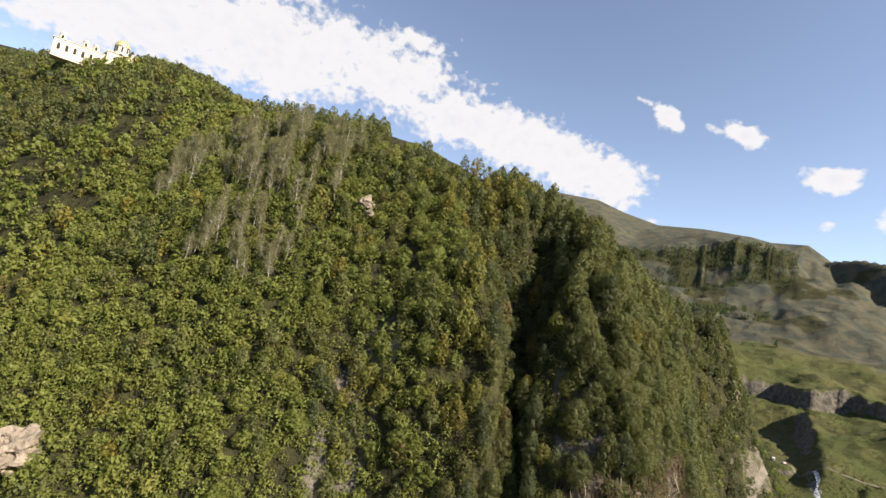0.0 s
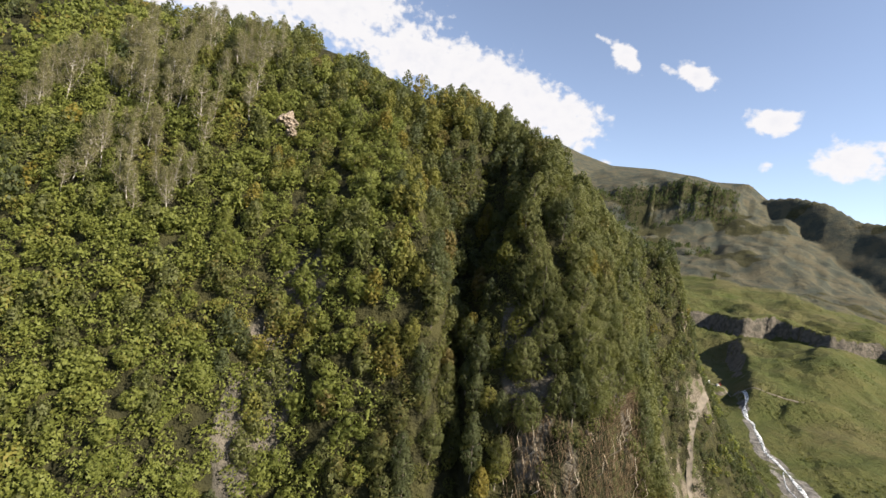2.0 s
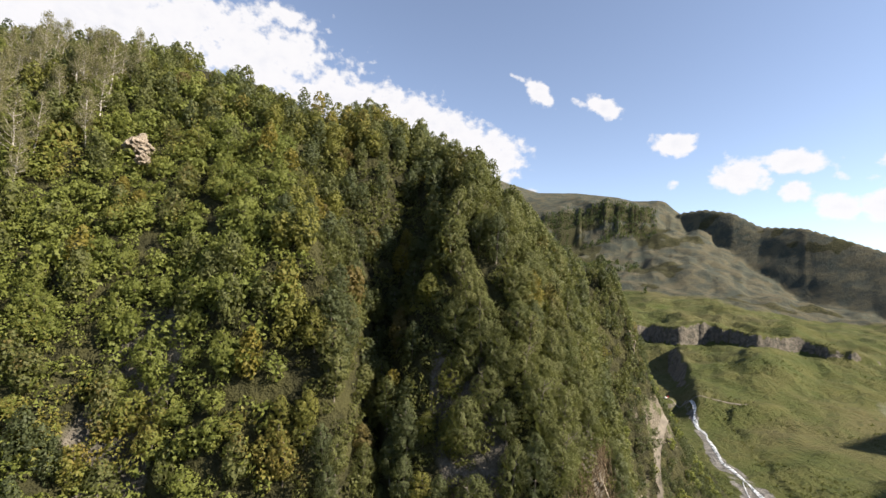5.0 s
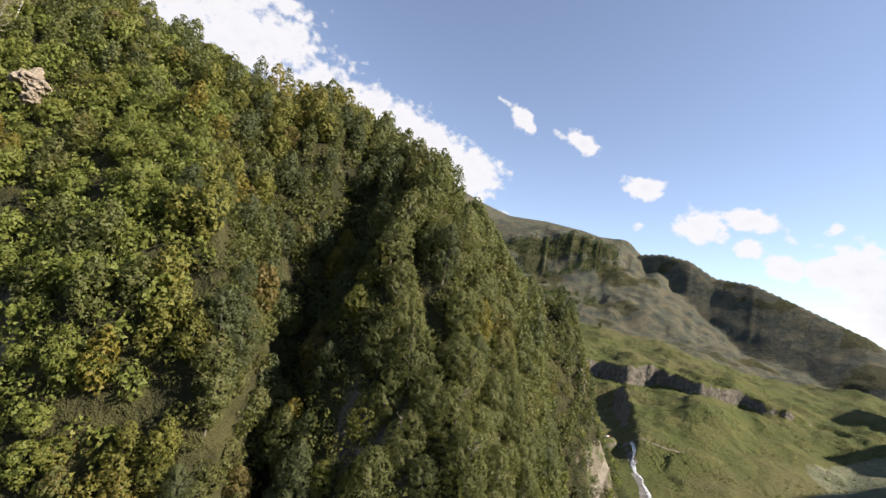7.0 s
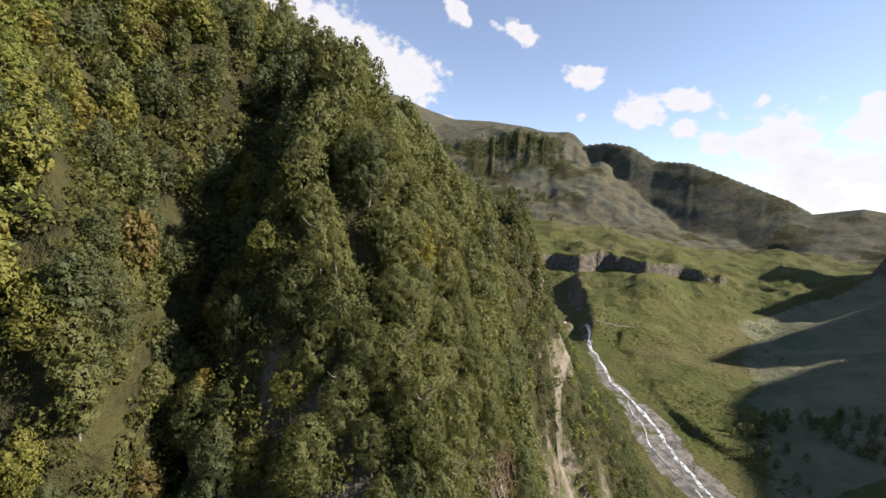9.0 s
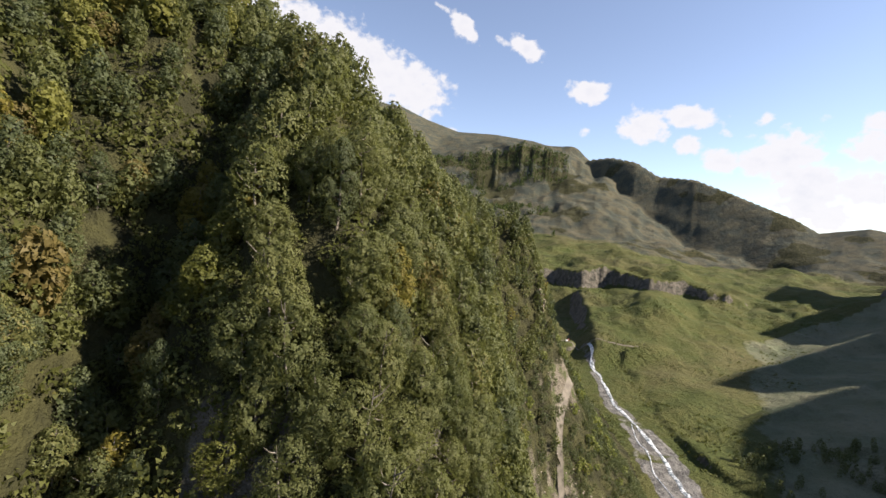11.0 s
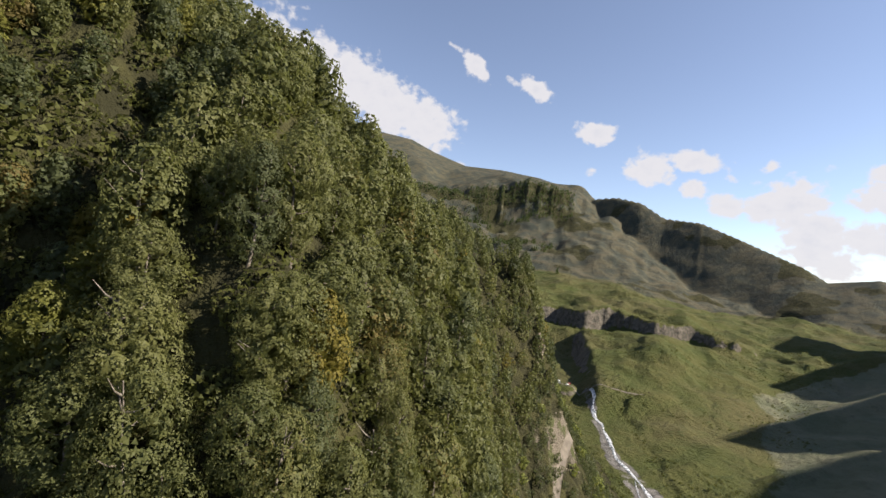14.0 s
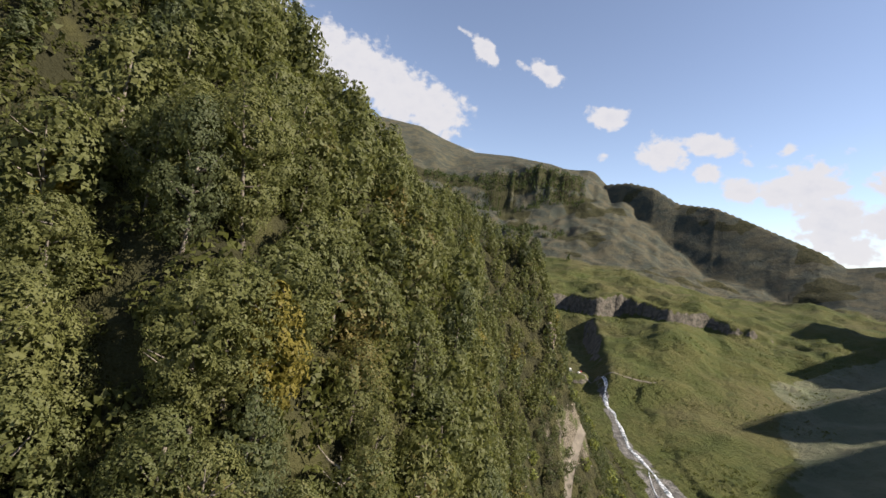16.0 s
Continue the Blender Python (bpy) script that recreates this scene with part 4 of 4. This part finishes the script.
BROWN = plain("dry_stems", (0.17, 0.125, 0.075), 0.95, 0.55, 2.0)
PALE_WOOD = bark("bare_wood", (0.24, 0.20, 0.15), (0.44, 0.39, 0.31))


def hanging_growth(name, count, thick, tall, mat, label):
    """Stems that cling to the face of the cliff, rising and leaning out from it."""
    v_all, f_all = [], []
    px, py = rng.uniform(34, 74, count * 24), rng.uniform(96, 146, count * 24)
    pd, ps = hillside(px, py)
    lip = np.interp(ps, LIP_AT, LIP)
    on = np.flatnonzero((pd < -lip + 0.5) & (pd > -lip - 9) & (ps > 38) & (ps < 60))[:count]
    pz = land(px, py)
    for k in on:
        x, y, z = px[k], py[k], pz[k] - 0.3
        h = tall * rng.uniform(0.5, 1.2)
        lean = rng.normal(scale=0.16, size=2)
        pts = [np.array([x, y, z]), np.array([x + 0.12 * h + lean[0] * h, y - 0.18 * h, z + h * 0.35]), np.array([x + lean[0] * h, y - 0.16 * h + lean[1] * h, z + h * 0.7]), np.array([x + lean[0] * h * 1.6, y - 0.1 * h + lean[1] * h, z + h])]
        v, f = tube(pts, [thick, thick * 0.8, thick * 0.55, thick * 0.15], 4)
        f_all += [tuple(i + len(v_all) for i in q) for q in f]
        v_all += v
    return tagged(new(name, mesh_of(name, v_all, f_all, mat)), label, "brushwood", kind="stuff")


hanging_growth("dry_brushwood", 2600, 0.08, 4.0, BROWN, "dry brown stems and roots hanging on the cliff")
hanging_growth("bare_stems", 90, 0.12, 6.0, PALE_WOOD, "pale bare stems and roots on the cliff face")


def ribbon(name, line, width, lift, mat, wander=0.0, ragged=0.0):
    """A strip that lies on the land along a line."""
    pts = []
    for (ax, ay), (bx, by) in zip(line, line[1:]):
        n = max(2, int(math.hypot(bx - ax, by - ay) / 2.5))
        pts += [np.array([ax + (bx - ax) * i / n, ay + (by - ay) * i / n]) for i in range(n)]
    pts = np.array(pts)
    for _ in range(14):
        pts[1:-1] = (pts[:-2] + 2 * pts[1:-1] + pts[2:]) / 4
    d = np.gradient(pts, axis=0)
    d /= np.linalg.norm(d, axis=1, keepdims=True)
    side = np.stack([d[:, 1], -d[:, 0]], 1)
    i = np.arange(len(pts), dtype=float)
    pts = pts + side * (wander * fbm(i, i * 0, 14, 131))[:, None]
    half = width / 2 * (1 + ragged * fbm(i, i * 0 + 9, 5, 132))[:, None]
    rows = [pts + side * half * q for q in (-1, -0.35, 0.35, 1)]
    mid = land(pts[:, 0], pts[:, 1])
    v, f = [], []
    for q, row in enumerate(rows):
        z = np.maximum(land(row[:, 0], row[:, 1]), mid - 0.5) + lift - (0.25 if q in (0, 3) else 0)
        v += [(*p, float(h)) for p, h in zip(row, z)]
    n = len(pts)
    for q in range(3):
        f += [(q * n + k, q * n + k + 1, (q + 1) * n + k + 1, (q + 1) * n + k) for k in range(n - 1)]
    return new(name, mesh_of(name, v, f, mat, True))


def water_stuff():
    m, n, bsdf, out = material("white_water")
    p = place(n)
    foam = n.smooth(n.noise(p, 0.5, 6.0, 0.65, 0.6), 0.42, 0.62)
    n.put(bsdf.inputs["Base Color"], n.mix(foam, (0.13, 0.15, 0.16), (0.66, 0.68, 0.70)))
    n.put(bsdf.inputs["Roughness"], n.math("ADD", n.math("MULTIPLY", foam, 0.5), 0.15))
    relief(n, bsdf, n.noise(p, 1.6, 5.0), 0.7, 0.3)
    return m


WATER = water_stuff()
TRACK = plain("track_dirt", (0.17, 0.15, 0.12), 0.95, 0.4, 0.4)
tagged(ribbon("water_river", RIVER, 2.6, 0.35, WATER, 5.0, 0.9), "pale rushing mountain river in a grey gravel bed", "river", kind="structure")
tagged(ribbon("water_branch", [(252, 205), (262, 235), (272, 262), (283, 286), (302, 316), (322, 342)], 0.9, 0.3, WATER, 4.0, 0.9), "thin side channel of the river", "river", kind="structure")
tagged(ribbon("road", [(380, 538), (392, 524), (400, 505), (412, 492), (430, 476), (446, 466), (462, 462)], 2.2, 0.4, TRACK, 1.5, 0.3), "narrow pale dirt road at the head of the river", "road", kind="structure")
tagged(ribbon("path", [(180, 247), (172, 238), (164, 233), (155, 223), (150, 217), (149, 213), (151, 209), (149, 202), (150, 192)], 2.6, 0.4, TRACK), "narrow dirt path down the scree slope", "path", kind="structure")


def box(bm, cx, cy, cz, sx, sy, sz, bevel=0.0):
    r = bmesh.ops.create_cube(bm, size=1.0)
    for v in r["verts"]:
        v.co = Vector((cx + v.co.x * sx, cy + v.co.y * sy, cz + v.co.z * sz))
    if bevel:
        edges = list({e for v in r["verts"] for e in v.link_edges})
        bmesh.ops.bevel(bm, geom=edges, offset=bevel, segments=2, affect="EDGES")


def drum(bm, cx, cy, z0, z1, r0, r1, sides=20):
    r = bmesh.ops.create_cone(bm, cap_ends=True, segments=sides, radius1=r0, radius2=r1, depth=z1 - z0)
    for v in r["verts"]:
        v.co += Vector((cx, cy, (z0 + z1) / 2))


PAINT_WHITE = plain("paint_white", (0.74, 0.74, 0.72), 0.35, 0.1, 0.8)
PAINT_RED = plain("paint_red", (0.30, 0.05, 0.04), 0.35, 0.15, 0.8)
PAINT_GREY = plain("paint_grey", (0.22, 0.23, 0.25), 0.35, 0.15, 0.8)
TYRE = plain("tyre_rubber", (0.03, 0.03, 0.03), 0.9, 0.2, 3.0)
GLASS_DARK = plain("dark_glass", (0.03, 0.035, 0.04), 0.12, 0.1, 1.0)


def vehicle(name, x, y, turn, size, paint, label, van):
    """A parked vehicle: body, cabin glass and four wheels."""
    length, width, height = size
    base = new(name)
    bm = bmesh.new()
    box(bm, 0, 0, height * 0.36, length, width, height * 0.44, 0.12)
    if van:
        box(bm, -length * 0.08, 0, height * 0.76, length * 0.82, width * 0.96, height * 0.44, 0.14)
    else:
        box(bm, -length * 0.06, 0, height * 0.74, length * 0.5, width * 0.86, height * 0.40, 0.16)
    part("body", bm, paint, base)
    bm = bmesh.new()
    box(bm, -length * 0.07, 0, height * 0.78, length * (0.70 if van else 0.42), width * 0.98, height * 0.2, 0.05)
    part("windows", bm, GLASS_DARK, base, "dark window band")
    for sx in (-0.32, 0.32):
        for sy in (-0.46, 0.46):
            bm = bmesh.new()
            bmesh.ops.create_cone(bm, cap_ends=True, segments=16, radius1=height * 0.2, radius2=height * 0.2, depth=0.25, matrix=Matrix.Rotation(radians(90), 4, "X"))
            for v in bm.verts:
                v.co += Vector((sx * length, sy * width, height * 0.2))
            part("wheel", bm, TYRE, base, "black tyre")
    base.matrix_world = pose(x, y, land_at(x, y) + 0.45, 0, 0, turn)
    return tagged(base, label, "vehicle", "vehicles parked by the road", "thing")


vehicle("minibus", 388, 527, 60, (8.0, 2.4, 3.0), PAINT_WHITE, "white minibus parked on the roadside bench", True)
vehicle("car", 394, 519, 20, (4.6, 1.8, 1.6), PAINT_WHITE, "white car parked on the roadside bench", False)
vehicle("car", 399, 522, 70, (4.5, 1.8, 1.6), PAINT_RED, "dark red car parked on the roadside bench", False)
vehicle("car", 391, 533, 100, (4.5, 1.8, 1.6), PAINT_GREY, "grey car parked beside the minibus", False)

PLASTER = plain("pale_plaster", (0.60, 0.52, 0.41), 0.85, 0.15, 0.3)
STONE_TRIM = plain("pale_stone", (0.55, 0.45, 0.36), 0.9, 0.2, 0.5)
GOLD = plain("gilded_roof", (0.75, 0.56, 0.26), 0.38, 0.15, 0.6, 0.55)
ROOF = plain("grey_roof", (0.36, 0.35, 0.34), 0.7, 0.2, 0.5)
# near-black slabs of this stand in for the shade inside openings
DARK = plain("opening_shade", (0.03, 0.028, 0.025), 0.9, 0.1, 1.0)


def arch(bm, cx, y, z0, w, h, deep):
    """A round-headed slab."""
    n = 12
    ring = [Vector((cx - w / 2, y, z0)), Vector((cx + w / 2, y, z0))]
    ring += [Vector((cx + w / 2 * math.cos(math.pi * k / n), y, z0 + h - w / 2 + w / 2 * math.sin(math.pi * k / n))) for k in range(n + 1)]
    front = [bm.verts.new(p) for p in ring]
    rear = [bm.verts.new(p + Vector((0, deep, 0))) for p in ring]
    bm.faces.new(front)
    bm.faces.new(rear[::-1])
    for k in range(len(ring)):
        k2 = (k + 1) % len(ring)
        bm.faces.new((front[k2], front[k], rear[k], rear[k2]))


def turret(base, cx, cy, z0, r, h):
    """A belfry with a dark slab for its arched opening's shade, and a small dome."""
    bm = bmesh.new()
    drum(bm, cx, cy, z0, z0 + h, r, r * 0.97, 16)
    body = part("turret", bm, PLASTER, base, "pale round belfry")
    bm = bmesh.new()
    arch(bm, cx, cy - r - 0.05, z0 + h * 0.25, r * 0.62, h * 0.62, 0.5)
    part("opening_slab", bm, DARK, body, "dark slab for the shade in an arched opening")
    bm = bmesh.new()
    bmesh.ops.create_uvsphere(bm, u_segments=18, v_segments=10, radius=r * 1.06)
    bmesh.ops.bisect_plane(bm, geom=bm.verts[:] + bm.edges[:] + bm.faces[:], plane_co=(0, 0, 0), plane_no=(0, 0, 1), clear_inner=True)
    for v in bm.verts:
        v.co += Vector((cx, cy, z0 + h))
    part("cap", bm, ROOF, body, "dark rounded roof cap")


def church(x, y, z, turn):
    base = new("church")
    bm = bmesh.new()
    box(bm, -4, 3, 6.0, 42, 9, 12, 0.15)
    box(bm, 10, 2, 7.5, 15, 12, 15, 0.15)
    part("wall", bm, PLASTER, base, "pale plastered walls")
    for k in range(9):
        bm = bmesh.new()
        arch(bm, -22 + k * 4.2, -1.75, 5.0, 1.5, 4.2, 0.4)
        part("arched_window", bm, DARK, base, "dark arched window")
    bm = bmesh.new()
    box(bm, -4, 3, 12.3, 43, 10, 0.5)
    box(bm, 10, 2, 15.2, 16, 13, 0.5)
    part("cornice", bm, STONE_TRIM, base, "brownish stone cornice")
    bm = bmesh.new()
    drum(bm, 10, 2, 15.4, 18.0, 8.0, 4.6, 4)
    part("roof", bm, ROOF, base, "grey hipped roof")
    bm = bmesh.new()
    drum(bm, 10, 2, 17.0, 22.5, 4.0, 4.0, 16)
    tower = part("dome_drum", bm, PLASTER, base, "pale dome drum")
    for k in range(8):
        bm = bmesh.new()
        a = math.tau * k / 8
        box(bm, 10 + 4.0 * math.cos(a), 2 + 4.0 * math.sin(a), 20.2, 0.9, 0.9, 3.2)
        part("slit_window", bm, DARK, tower, "dark slit window")
    bm = bmesh.new()
    bmesh.ops.create_uvsphere(bm, u_segments=24, v_segments=14, radius=4.5)
    bmesh.ops.bisect_plane(bm, geom=bm.verts[:] + bm.edges[:] + bm.faces[:], plane_co=(0, 0, 0), plane_no=(0, 0, 1), clear_inner=True)
    for v in bm.verts:
        v.co.z *= 1.15
        v.co += Vector((10, 2, 22.4))
    part("dome", bm, GOLD, base, "pale golden dome")
    for cx in (-21, -9, -3.5):
        turret(base, cx, 0.0, 11.0, 1.9, 4.6)
    turret(base, 17.5, -1.0, 12.5, 2.1, 5.0)
    base.matrix_world = pose(x, y, z, 0, 0, turn)
    return tagged(base, "pale monastery church with golden dome and arched belfries on the ridge", "church", kind="thing")


church(-254, 295, land_at(-254, 295) - 5.0, 41)

# loose stones on the scree
bm = bmesh.new()
for k in range(420):
    x, y = rng.uniform(128, 182), rng.uniform(188, 262)
    z = land_at(x, y)
    if scree_cover(np.array([x]), np.array([y]), np.array([z]))[0] < 0.3:
        continue
    r = bmesh.ops.create_icosphere(bm, subdivisions=1, radius=rng.uniform(0.2, 0.6))
    for v in r["verts"]:
        v.co = Vector((v.co.x * rng.uniform(0.8, 1.3) + x, v.co.y * rng.uniform(0.8, 1.3) + y, v.co.z * 0.7 + z))
tagged(part("scree_stones", bm, SCREE), "loose pale brown stones on the scree", "stones", kind="stuff")
